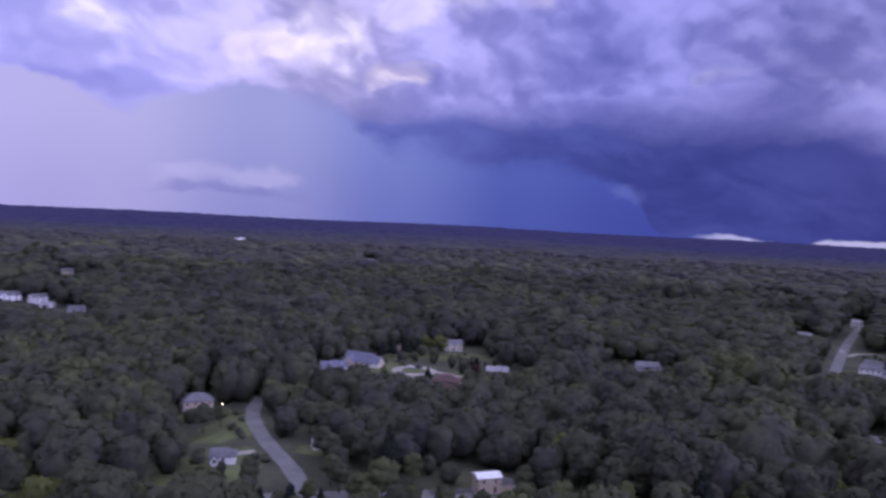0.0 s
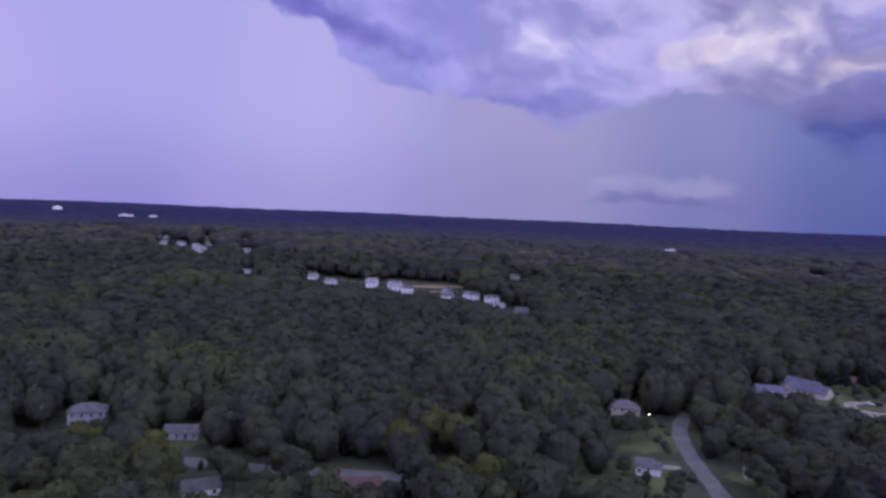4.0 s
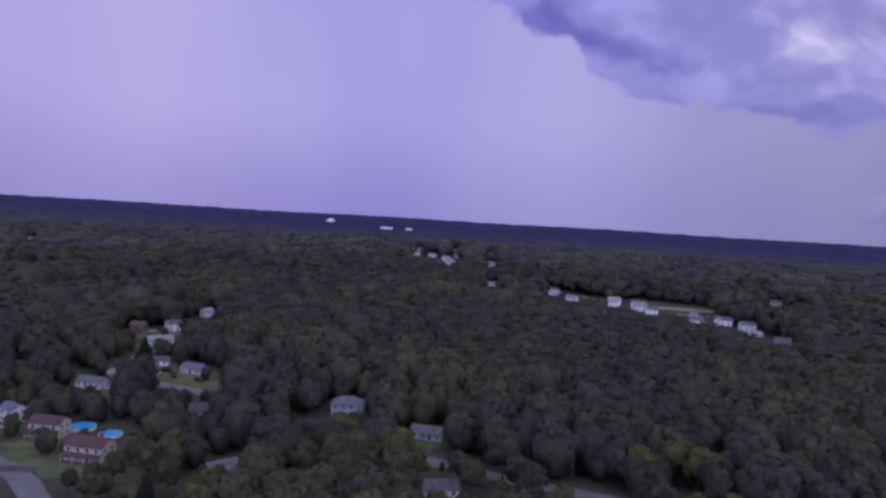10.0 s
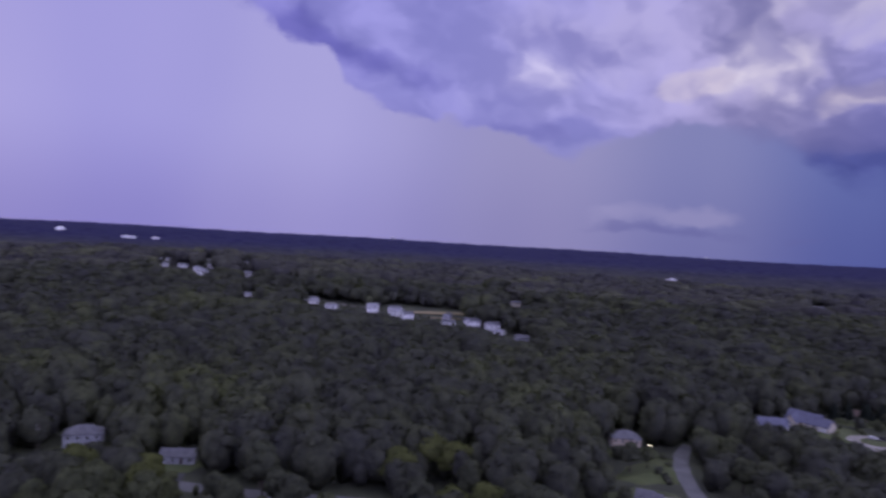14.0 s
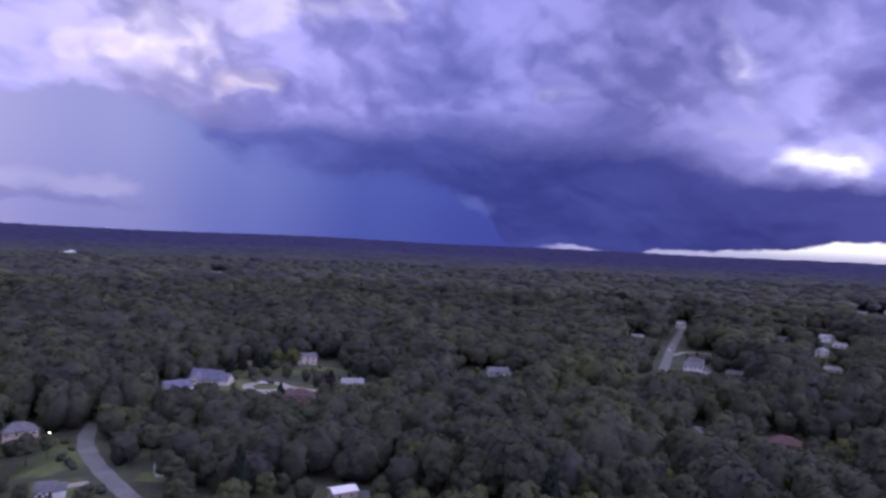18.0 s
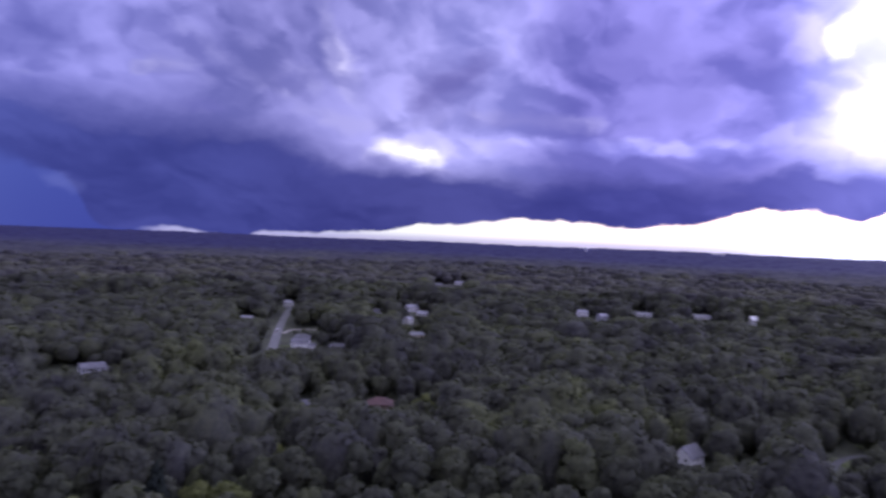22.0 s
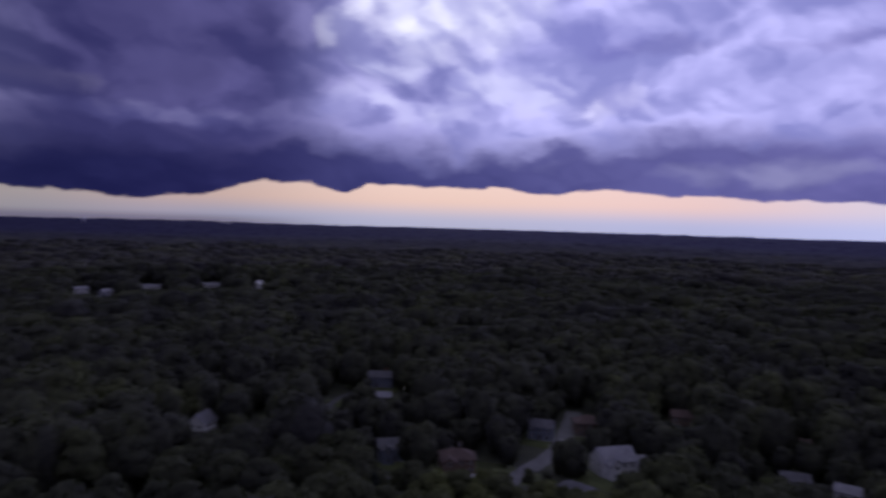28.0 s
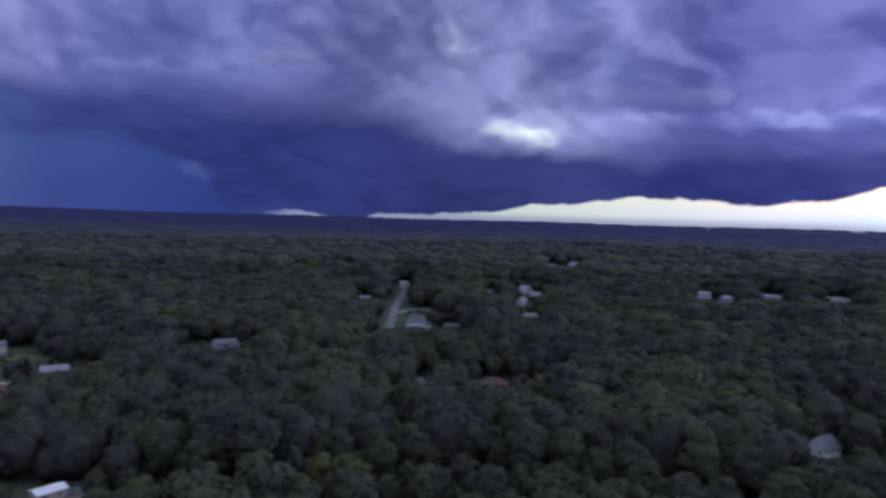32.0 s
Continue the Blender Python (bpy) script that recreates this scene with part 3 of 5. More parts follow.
def street(name, points, width, mat, label, lift=0.05, verge=1.5, category="road"):
    """A paved strip with a real edge, laid on the ground along a smooth line."""
    line = smooth_line(points)
    d = np.gradient(line, axis=0)
    d /= np.linalg.norm(d, axis=1)[:, None]
    side = np.c_[-d[:, 1], d[:, 0]]
    k = len(line)
    edge = width * (0.5 + 0.03 * np.sin(np.arange(k) * 1.7))[:, None]
    l, r = line + side * edge, line - side * edge
    z = rise(line[:, 0], line[:, 1])[:, None]
    vs = np.vstack([np.c_[l, z + lift], np.c_[r, z + lift], np.c_[l, z - 0.1], np.c_[r, z - 0.1]])
    fs = []
    for i in range(k - 1):
        fs += [(k + i, k + i + 1, i + 1, i), (i, i + 1, 2 * k + i + 1, 2 * k + i), (3 * k + i, 3 * k + i + 1, k + i + 1, k + i)]
    STREETS.append((line, width / 2 + verge))
    return tagged(new(name, mesh(name, vs, fs, mat)), label, category, kind="structure")


def lawn(x, y, rx, ry, turn=0.0, mat=GRASS, label="mown green lawn with an uneven edge", name="lawn", lift=0.02, clear=True):
    k = 40
    a = np.arange(k) * 2 * math.pi / k
    w = 1 + 0.10 * np.sin(3 * a + x) + 0.06 * np.sin(7 * a + y)
    px, py = rx * w * np.cos(a), ry * w * np.sin(a)
    c, s = math.cos(radians(turn)), math.sin(radians(turn))
    X, Y = x + px * c - py * s, y + px * s + py * c
    z = float(rise(x, y))
    me = mesh(name, np.vstack([[x, y, z + lift], np.c_[X, Y, np.full(k, z + lift)], np.c_[X, Y, np.full(k, z - 0.1)]]),
              [(0, 1 + i, 1 + (i + 1) % k) for i in range(k)] + [(1 + i, k + 1 + i, k + 1 + (i + 1) % k, 1 + (i + 1) % k) for i in range(k)], mat, True)
    if clear:
        for f in (-0.55, 0.0, 0.55):
            dx, dy = (f * rx, 0) if rx > ry else (0, f * ry)
            YARDS.append((x + dx * c - dy * s, y + dx * s + dy * c, min(rx, ry) * (1.0 if rx != ry else 1.0)))
    return tagged(new(name, me), label, "lawn", kind="structure")


street("road", [(-364, 73), (-342, 84), (-310, 102), (-273, 112), (-231, 130), (-185, 147), (-134, 177), (-87, 199), (-39, 209), (-5, 216), (32, 209), (85, 182), (146, 146)], 7.6, ASPHALT, "worn grey asphalt street between the trees", verge=-0.5)
street("road", [(-80, 323), (-79, 306), (-74, 287), (-66, 268), (-56, 249), (-46, 231), (-39, 214)], 6.2, ASPHALT, "winding pale asphalt lane beside a lawn", verge=1)
street("road", [(-401, -49), (-328, -19), (-291, -2), (-270, 11), (-248, 21), (-228, 25), (-200, 24), (-164, 10)], 7.6, ASPHALT, "curving grey residential street", verge=4)
street("road", [(182, 338), (219, 392), (256, 447), (314, 536), (378, 627), (403, 663)], 6.8, ASPHALT, "long straight grey road through the woods", verge=7.5)
street("road", [(257, 112), (236, 80), (226, 56), (222, 41), (221, 27), (227, 12), (246, 2), (266, -7), (291, -12), (328, -17)], 7.0, ASPHALT, "curving dark suburban street", verge=4)
street("road", [(318, -143), (333, -157), (359, -168), (386, -182), (412, -200)], 7.0, ASPHALT, "short stretch of grey road in the woods", verge=5)
street("driveway", [(-63, 248), (-70, 245), (-76, 243)], 3.7, GRAVEL, "pale gravel drive across a lawn", 0.06, 1, "driveway")
street("driveway", [(238, 73), (270, 85), (295, 92), (323, 95), (345, 87)], 3.2, DRIVE, "dark tarmac drive to a lit house", 0.06, 1, "driveway")
street("driveway", [(219, -61), (231, -73), (246, -81)], 7.0, DRIVE, "broad tarmac drive", 0.06, 3, "driveway")
street("driveway", [(-249, 17), (-243, 29), (-227, 49)], 5.3, DRIVE, "tarmac drive beside a house", 0.06, 2, "driveway")
street("driveway", [(-270, 10), (-260, 0), (-250, -7)], 10.5, DRIVE, "wide tarmac parking area", 0.06, 2, "driveway")
street("road", [(-476, 118), (-446, 112), (-413, 102), (-364, 73)], 7.0, GRAVEL, "pale side street between houses", verge=6)
street("driveway", [(-318, 104), (-308, 117), (-299, 126)], 5.8, DRIVE, "tarmac drive to a house", 0.06, 3, "driveway")
street("driveway", [(-200, 143), (-209, 151), (-216, 153)], 5.8, DRIVE, "tarmac drive to a house", 0.06, 3, "driveway")
street("driveway", [(297, 502), (308, 511), (320, 512), (330, 504), (334, 494)], 3.4, GRAVEL, "pale curving gravel drive off the straight road", 0.06, 3, "driveway")
street("road", [(-545, 548), (-518, 552), (-490, 556), (-468, 566)], 5.0, GRAVEL, "pale street along the row of houses", 0.06, 3)
street("driveway", [(0, 217), (12, 221), (27, 231)], 4.7, DRIVE, "tarmac drive under trees", 0.06, 3, "driveway")

lawn(-73, 231, 16, 21, -10)
lawn(-80, 274, 11, 21, -8)
lawn(-29, 401, 16, 24, 15)
lawn(7, 451, 32, 19, 0)
lawn(32, 391, 24, 15, 0)
lawn(112, 425, 29, 19, 0)
lawn(-334, 107, 24, 16, 20)
lawn(-249, 5, 11, 8, 0)
lawn(-226, 7, 17, 10, 0)
lawn(-334, 22, 29, 15, 0)
lawn(-257, 29, 15, 11, 0)
lawn(238, 15, 17, 11, 90)
lawn(318, 78, 15, 19, 0)
lawn(-425, 600, 41, 24, 30, DRYGRASS, "dry tan field among houses", "field")
lawn(-528, 517, 17, 11, 30, DRYGRASS, "dry tan field among houses", "field")
lawn(-392, 580, 22, 12, 20, DRYGRASS, "dry tan field among houses", "field")
lawn(182, 277, 17, 12, 0)
lawn(219, 260, 18, 12, 0)

# ================= houses =================
HOMES, SIGHTS = [], []
WINDOW_FRAME = mesh("window_frame", *boxes((-0.6, -0.5, -0.05, 0.06, 0, 1.4), (0.5, 0.6, -0.05, 0.06, 0, 1.4), (-0.5, 0.5, -0.05, 0.06, 0, 0.1), (-0.5, 0.5, -0.05, 0.06, 1.3, 1.4), (-0.5, 0.5, -0.03, 0.04, 0.67, 0.73)), TRIM)
WINDOW_PANE = mesh("pane", *boxes((-0.5, 0.5, -0.01, 0.03, 0.1, 1.3)), GLASS)
LIT_PANE = mesh("pane", *boxes((-0.5, 0.5, -0.01, 0.03, 0.1, 1.3)), WARMGLOW)
DOOR = mesh("door", *boxes((-0.5, 0.5, -0.06, 0.04, 0, 2.1), (-0.38, -0.06, -0.08, -0.06, 1.15, 1.95), (0.06, 0.38, -0.08, -0.06, 1.15, 1.95), (-0.38, 0.38, -0.08, -0.06, 0.2, 0.95)), DOORWOOD)
GARAGE = mesh("garage_door", *boxes(*[(-2.3, 2.3, -0.06, 0.04, 0.02 + 0.55 * i, 0.54 + 0.55 * i) for i in range(4)]), TRIM)
CHIMNEY = mesh("chimney", *boxes((-0.45, 0.45, -0.45, 0.45, 0, 2.4), (-0.55, 0.55, -0.55, 0.55, 2.4, 2.6)), BRICK)


def block(parent, w, d, h, pitch, style, wall, roof, cx=0.0, cy=0.0, along=True):
    """Walls and a roof with eaves over a w x d plan; along: the ridge runs along x. Returns the roof and its ridge height."""
    if not along:
        w, d = d, w
    ridge = h + pitch * d / 2
    x, y, o, th = w / 2, d / 2, 0.45, 0.22
    ex, ey, drop = x + o, y + o, pitch * o
    if style == "hip":
        vs, fs = boxes((-x, x, -y, y, 0, h))
        rx = max(w / 2 - d / 2, 0.05)
        rv = [(-ex, -ey, h - drop), (ex, -ey, h - drop), (ex, ey, h - drop), (-ex, ey, h - drop), (-rx, 0, ridge), (rx, 0, ridge)]
        rv += [(a, b, c + th) for a, b, c in rv]
        rf = [(6, 7, 11, 10), (7, 8, 11), (8, 9, 10, 11), (9, 6, 10), (1, 0, 4, 5), (2, 1, 5), (3, 2, 5, 4), (0, 3, 4), (0, 1, 7, 6), (1, 2, 8, 7), (2, 3, 9, 8), (3, 0, 6, 9)]
    else:
        vs = [(-x, -y, 0), (x, -y, 0), (x, y, 0), (-x, y, 0), (-x, -y, h), (x, -y, h), (x, y, h), (-x, y, h), (-x, 0, ridge), (x, 0, ridge)]
        fs = [(0, 1, 5, 4), (2, 3, 7, 6), (1, 2, 6, 9, 5), (3, 0, 4, 8, 7), (3, 2, 1, 0), (4, 5, 9, 8), (6, 7, 8, 9)]
        rv = [(-ex, -ey, h - drop), (ex, -ey, h - drop), (ex, 0, ridge), (-ex, 0, ridge), (ex, ey, h - drop), (-ex, ey, h - drop)]
        rv = [(a, b, c + 0.01) for a, b, c in rv] + [(a, b, c + th) for a, b, c in rv]
        rf = [(6, 7, 8, 9), (9, 8, 10, 11), (1, 0, 3, 2), (2, 3, 5, 4), (0, 1, 7, 6), (4, 5, 11, 10), (1, 2, 8, 7), (2, 4, 10, 8), (3, 0, 6, 9), (5, 3, 9, 11)]
    turn = 0 if along else 90
    part("wall", mesh("wall", vs, fs, WALLS[wall]), parent, (cx, cy, 0), turn)
    r = part("roof", mesh("roof", rv, rf, ROOFS[roof]), parent, (cx, cy, 0), turn)
    return r, ridge


def window(parent, x, y, z, turn, lit=False):
    f = part("window", WINDOW_FRAME, parent, (x, y, z), turn)
    part("pane", LIT_PANE if lit else WINDOW_PANE, f, label="window pane lit warm from inside" if lit else "")


def house(x, y, turn, w=13.0, d=8.5, floors=2, style="gable", wall="white", roof="grey", label="", yard=(20, 8), wing=0.0, wing_roof=None, cross=False, chimney=False, garage=True, pitch=0.55, lit=0, name="house", far=False, porch=False):
    """A detached house; turn is relative to facing the middle of the place. yard: radius of the open ground and how far it reaches in front."""
    a = math.degrees(math.atan2(-x, y))
    z = float(rise(x, y))
    w, d, wing = w * 0.87, d * 0.87, wing * 0.87
    h = 2.55 * floors + 0.2
    root = thing(name, x, y, z, a + turn, label, "house", "houses among the trees")
    r, top = block(root, w, d, h, pitch, style, wall, roof)
    if chimney:
        part("chimney", CHIMNEY, r, (w * 0.28, 0.4, top - 1.2))
    cols = max(2, int(w / (4.5 if far else 3.0)))
    for fl in range(floors):
        for i in range(cols):
            px = -w / 2 + (i + 0.5) * w / cols
            if fl == 0 and i == cols // 2:
                part("door", DOOR, root, (px, -d / 2, 0.15))
                continue
            window(root, px, -d / 2 - 0.01, 0.85 + 2.5 * fl, 0, lit > 0 and fl == 0 and i < lit)
            if not far:
                window(root, px, d / 2 + 0.01, 0.85 + 2.5 * fl, 180)
        for s in (-1, 1):
            for k in ((-0.22, 0.22) if not far else (0.0,)):
                if not (wing and s == 1):
                    window(root, s * (w / 2 + 0.01), k * d, 0.85 + 2.5 * fl, 90 * s)
    if wing:
        hw = 2.9
        wr, wt = block(root, wing, d * 0.8, hw, pitch * 0.9, "gable", wall, wing_roof or roof, w / 2 + wing / 2, -0.6)
        if garage:
            part("garage_door", GARAGE, root, (w / 2 + wing / 2, -0.6 - d * 0.4, 0.1))
    if cross:
        block(root, w * 0.36, d * 0.6, h - 0.3, pitch * 1.15, "gable", wall, roof, -w * 0.22, -d * 0.5 - 0.3, along=False)
        window(root, -w * 0.22, -d * 0.8 - 0.32, 1.0, 0)
        if floors > 1:
            window(root, -w * 0.22, -d * 0.8 - 0.32, 3.7, 0)
    if porch:   # a skirt of roof over the ground floor, on posts
        y0, y1 = -d / 2 - 2.2, -d / 2 - 0.02
        vs = [(-w / 2 - 0.3, y0, 2.15), (w / 2 + 0.3, y0, 2.15), (w / 2 + 0.3, y1, 3.05), (-w / 2 - 0.3, y1, 3.05)]
        vs += [(p, q, s + 0.18) for p, q, s in vs]
        part("porch_roof", mesh("porch_roof", vs, [(3, 2, 1, 0), (4, 5, 6, 7), (0, 1, 5, 4), (1, 2, 6, 5), (2, 3, 7, 6), (3, 0, 4, 7)], ROOFS[roof]), root)
        for i in range(4):
            part("porch_post", mesh("porch_post", *boxes((-0.08, 0.08, -0.08, 0.08, 0, 2.2)), TRIM), root, (-w / 2 + 0.3 + i * (w - 0.6) / 3, y0 + 0.2, 0))
    base = part("foundation", mesh("foundation", *boxes((-w / 2 - 0.12, w / 2 + 0.12, -d / 2 - 0.12, d / 2 + 0.12, -0.4, 0.25)), CONCRETE), root)
    HOMES.append((x, y))
    SIGHTS.append((x, y, w / 2 + wing * 0.6, z + (0.8 if far else 3.0 + 1.4 * math.sin(x * 1.7 + y))))
    if not far:
        lawn(x * (1 - 0.5 * yard[1] / math.hypot(x, y)), y * (1 - 0.5 * yard[1] / math.hypot(x, y)), yard[0] * 1.15, yard[0] * 1.0, a, lift=0.006 + 0.0007 * len(HOMES), clear=False)
    rad, ahead = yard
    k = ahead / max(1.0, math.hypot(x, y))
    YARDS.append((x, y, w * 0.62 if far else max(rad * 0.6, w * 0.62)))
    YARDS.append((x * (1 - k), y * (1 - k), rad * (0.55 if far else 0.62)))
    return root


# --- by the winding lane and the turning circle
house(-101, 296, 12, 14, 10, 2, "hip", "tan", "grey", "large tan house with a grey hipped roof beside woods", (12, 8), garage=False)
house(-72, 236, -6, 6.5, 6, 1, "gable", "white", "grey", "small white cottage with a steep front gable on a lawn", (11, 9), wing=3, cross=True, pitch=0.8, garage=False)
house(-57, 386, 18, 16, 9, 1, "gable", "white", "blue", "low white house with a blue-grey roof joined to a larger home", (22, 20), cross=True, pitch=0.75)
house(-44, 407, -30, 20, 11, 1, "gable", "cream", "blue", "large house with blue-grey gables above a lawn", (24, 20), cross=True, wing=6, pitch=0.95)
house(-24, 447, -10, 12, 9, 1, "gable", "brown", "brown", "low brown house among conifers behind the turning circle", (14, 12))
house(11, 465, 8, 13, 8, 2, "gable", "cream", "grey", "cream house behind a lawn at the wood's edge", (16, 18))
house(6, 355, -8, 15, 11, 2, "hip", "brown", "red", "low house with a red-brown hipped roof beside trees", (15, 10))
house(35, 397, 5, 14, 8, 1, "gable", "tan", "pale", "low tan house behind shrubs on an open plot", (14, 14))
house(127, 419, 14, 15, 9, 2, "gable", "grey", "grey", "grey house with white garage end by a clearing", (17, 16), wing=6)
house(18, 221, 24, 9, 6, 2, "gable", "tan", "white", "tan two-storey house with a bright white roof", (15, 15), pitch=0.3, wing=5, wing_roof="dark", garage=False)
house(-40, 256, 10, 9, 7, 1, "gable", "white", "dark", "small white house nearly hidden under tall trees", (8, 4), garage=False)
house(274, 438, -10, 14, 9, 2, "gable", "white", "grey", "white house beside the straight road", (15, 14), wing=5)
house(295, 422, 20, 12, 8, 1, "gable", "grey", "dark", "grey bungalow beside the straight road", (13, 10))
# --- woods to the north-east
house(186, 289, 6, 11, 7, 1, "gable", "grey", "grey", "grey house with a weathered roof in the woods", (8, 3), wing=4)
house(216, 271, -4, 15, 11, 1, "hip", "brown", "red", "low house with a broad red-brown hipped roof in the woods", (13, 14), garage=False)
house(143, 255, 20, 8, 6, 1, "gable", "white", "grey", "small pale shed nearly hidden by trees", (7, 4), garage=False)
house(300, 572, 5, 14, 8, 1, "gable", "white", "pale", "low white house at the end of the straight road", (17, 22))
house(285, 453, -12, 12, 9, 2, "gable", "grey", "dark", "grey gabled house with a white front beside the road", (14, 12))
house(381, 635, -30, 9, 7, 2, "gable", "white", "pale", "white house at the far end of the straight road", (13, 14), far=True, garage=False)
house(480, 554, 30, 15, 8, 2, "gable", "white", "pale", "long white house among far trees", (19, 22), far=True)
house(469, 525, -20, 12, 8, 1, "gable", "white", "pale", "white house with a pale roof among far trees", (16, 18), far=True)
house(420, 490, 60, 9, 8, 2, "gable", "white", "pale", "white gable-fronted house among trees", (15, 18), far=True)
house(381, 433, 20, 13, 7, 1, "gable", "cream", "pale", "low pale house among trees", (13, 16), far=True)
house(438, 559, 0, 10, 7, 1, "gable", "grey", "grey", "grey bungalow among far trees", (14, 16), far=True)
house(777, 786, 15, 16, 9, 2, "gable", "white", "pale", "white house on a far wooded rise", (24, 34), far=True)
house(739, 792, -20, 14, 8, 1, "gable", "grey", "pale", "pale-roofed house on a far wooded rise", (20, 30), far=True)
house(617, 437, -5, 13, 8, 2, "gable", "white", "pale", "white house in a distant clearing", (18, 24), far=True)
house(609, 407, 40, 12, 9, 2, "gable", "grey", "pale", "pale grey house in a distant clearing", (18, 24), far=True)
house(677, 402, 0, 22, 9, 1, "gable", "white", "pale", "long low white house in a distant clearing", (22, 30), far=True)
house(717, 355, 4, 22, 10, 1, "gable", "white", "pale", "long white building in a distant clearing", (22, 30), far=True)
house(724, 302, 35, 11, 11, 2, "gable", "white", "white", "bright white gabled house in a distant clearing", (20, 30), far=True, pitch=0.8)
# --- dusky neighbourhood to the east
house(257, 130, 60, 11, 9, 2, "gable", "white", "grey", "white house with a steep grey roof standing alone in the woods", (12, 15), pitch=0.9)
house(355, 83, -4, 18, 10, 2, "gable", "blue", "grey", "large blue-grey house with lamps and a lit window", (13, 8), lit=1, chimney=True)
house(325, 73, -8, 9, 7, 1, "gable", "grey", "pale", "low outbuilding below a large lit house", (10, 8))
house(246, 51, 8, 13, 9, 2, "gable", "blue", "dark", "blue-grey house with a dark roof behind trees", (10, 4), cross=True)
house(239, 27, 4, 14, 10, 2, "hip", "brown", "brown", "house with a brown hipped roof and a curved garden wall", (14, 12), cross=True)
house(284, -2, -10, 11, 9, 2, "gable", "blue", "grey", "blue-grey house at the end of the street", (11, 5))
house(294, -21, 14, 13, 10, 2, "hip", "brown", "brown", "brown house with a pale hipped roof by the street", (13, 10))
house(249, -27, 30, 15, 11, 2, "gable", "white", "pale", "large white house with steep pale gables", (15, 10), cross=True, wing=6, pitch=0.8)
house(223, -13, -25, 13, 9, 1, "hip", "grey", "grey", "low house with a broad grey roof by the road", (12, 6), garage=False)
house(314, -63, 10, 12, 9, 2, "gable", "brown", "brown", "brown house nearly hidden by trees", (10, 6))
house(249, -87, 10, 10, 8, 1, "gable", "grey", "grey", "grey garage house at the head of a drive", (10, 6))
house(233, -98, -8, 9, 7, 2, "gable", "white", "pale", "narrow pale house under dark trees", (9, 6), garage=False)
house(291, -104, 10, 11, 8, 1, "gable", "brown", "brown", "brown bungalow under dark trees", (9, 4))
house(809, -491, 5, 16, 9, 2, "gable", "white", "pale", "white house on a distant wooded slope", (22, 30), far=True)
house(737, -506, -10, 20, 9, 1, "gable", "grey", "pale", "long pale building on a distant wooded slope", (22, 30), far=True)
# --- the row of pale houses beyond the wood
for hx, hy, tn, w, d, fl, wl, rf, cr in ((-458, 552, 20, 13, 9, 2, "white", "pale", True), (-449, 540, 10, 11, 8, 2, "white", "pale", False), (-435, 560, -14, 14, 9, 2, "white", "grey", True), (-423, 548, 12, 13, 9, 2, "white", "pale", True),
                                      (-405, 542, 8, 12, 8, 2, "white", "grey", False), (-379, 572, 75, 12, 8, 2, "grey", "grey", False), (-362, 549, 10, 13, 8, 1, "white", "grey", False), (-344, 562, -10, 17, 10, 2, "white", "grey", True), (-321, 560, 20, 14, 9, 2, "white", "grey", True),
                                      (-303, 543, -30, 10, 8, 1, "white", "pale", False), (-276, 533, 12, 13, 9, 1, "grey", "grey", False), (-534, 542, 15, 14, 8, 1, "white", "grey", False), (-517, 528, 0, 12, 8, 1, "white", "pale", False), (-488, 524, -20, 13, 8, 1, "white", "pale", False), (-582, 496, 10, 13, 8, 1, "white", "pale", False)):
    house(hx, hy, tn, w, d, fl, "gable", wl, rf, {"white": "white house with a %s roof in a row beyond the wood", "cream": "cream house with a %s roof in a row beyond the wood", "grey": "grey house with a %s roof in a row beyond the wood"}[wl] % rf, (17, 20), cross=cr, far=True)
house(-391, 734, 10, 13, 8, 2, "gable", "cream", "grey", "cream house nearly hidden in far woods", (14, 20), far=True)
house(-125, 1240, 0, 26, 10, 1, "gable", "white", "pale", "long white building alone in far woods", (30, 50), far=True)
for hx, hy, w in ((-983, 672, 14), (-953, 646, 12), (-821, 586, 15), (-781, 580, 12), (-756, 566, 16), (-738, 557, 13), (-1034, 792, 13), (-717, 609, 14), (-810, 624, 12), (-843, 574, 13), (-952, 807, 14), (-1077, -5, 24), (-1245, 128, 16)):
    house(hx, hy, (hx * 7 + hy) % 50 - 25, w * 0.8, 8, 2, "gable", "white", "pale", "white house in a far-off village among trees", (13, 26), far=True)
# --- the neighbourhood to the west
house(-246, 44, -36, 15, 9, 2, "gable", "cream", "red", "cream two-storey house with a red-brown roof beside pools", (13, 8), porch=True, chimney=True, garage=False)
house(-276, 36, -34, 13, 8, 2, "gable", "cream", "red", "cream house with a red-brown roof and a white gable end", (12, 8), porch=True)
house(-299, 27, -60, 9, 7, 2, "gable", "white", "blue", "white gable-ended house behind a garden tree", (10, 8))
house(-318, 4, -38, 15, 8, 2, "gable", "white", "brown", "white house with a brown roof by the street", (14, 12))
house(-364, 17, -8, 15, 8, 2, "gable", "white", "red", "long white house with a red-brown roof above a lawn", (16, 16))
house(-413, -7, 10, 16, 8, 1, "gable", "white", "grey", "white bungalow with a grey roof", (15, 14))
house(-363, -6, 8, 16, 9, 1, "gable", "white", "dark", "low white house with a dark grey roof", (14, 12))
house(-341, 61, -36, 14, 8, 1, "gable", "white", "grey", "white bungalow with a grey roof and bright gable end", (16, 20))
house(-375, 98, -10, 11, 7, 1, "gable", "white", "dark", "white bungalow behind a dark conifer", (13, 12))
house(-352, 109, -34, 13, 8, 1, "gable", "cream", "blue", "cream bungalow with a grey roof beside a lawn", (16, 14))
house(-432, 113, 12, 16, 8, 1, "gable", "white", "pale", "long white building by the side street", (15, 18))
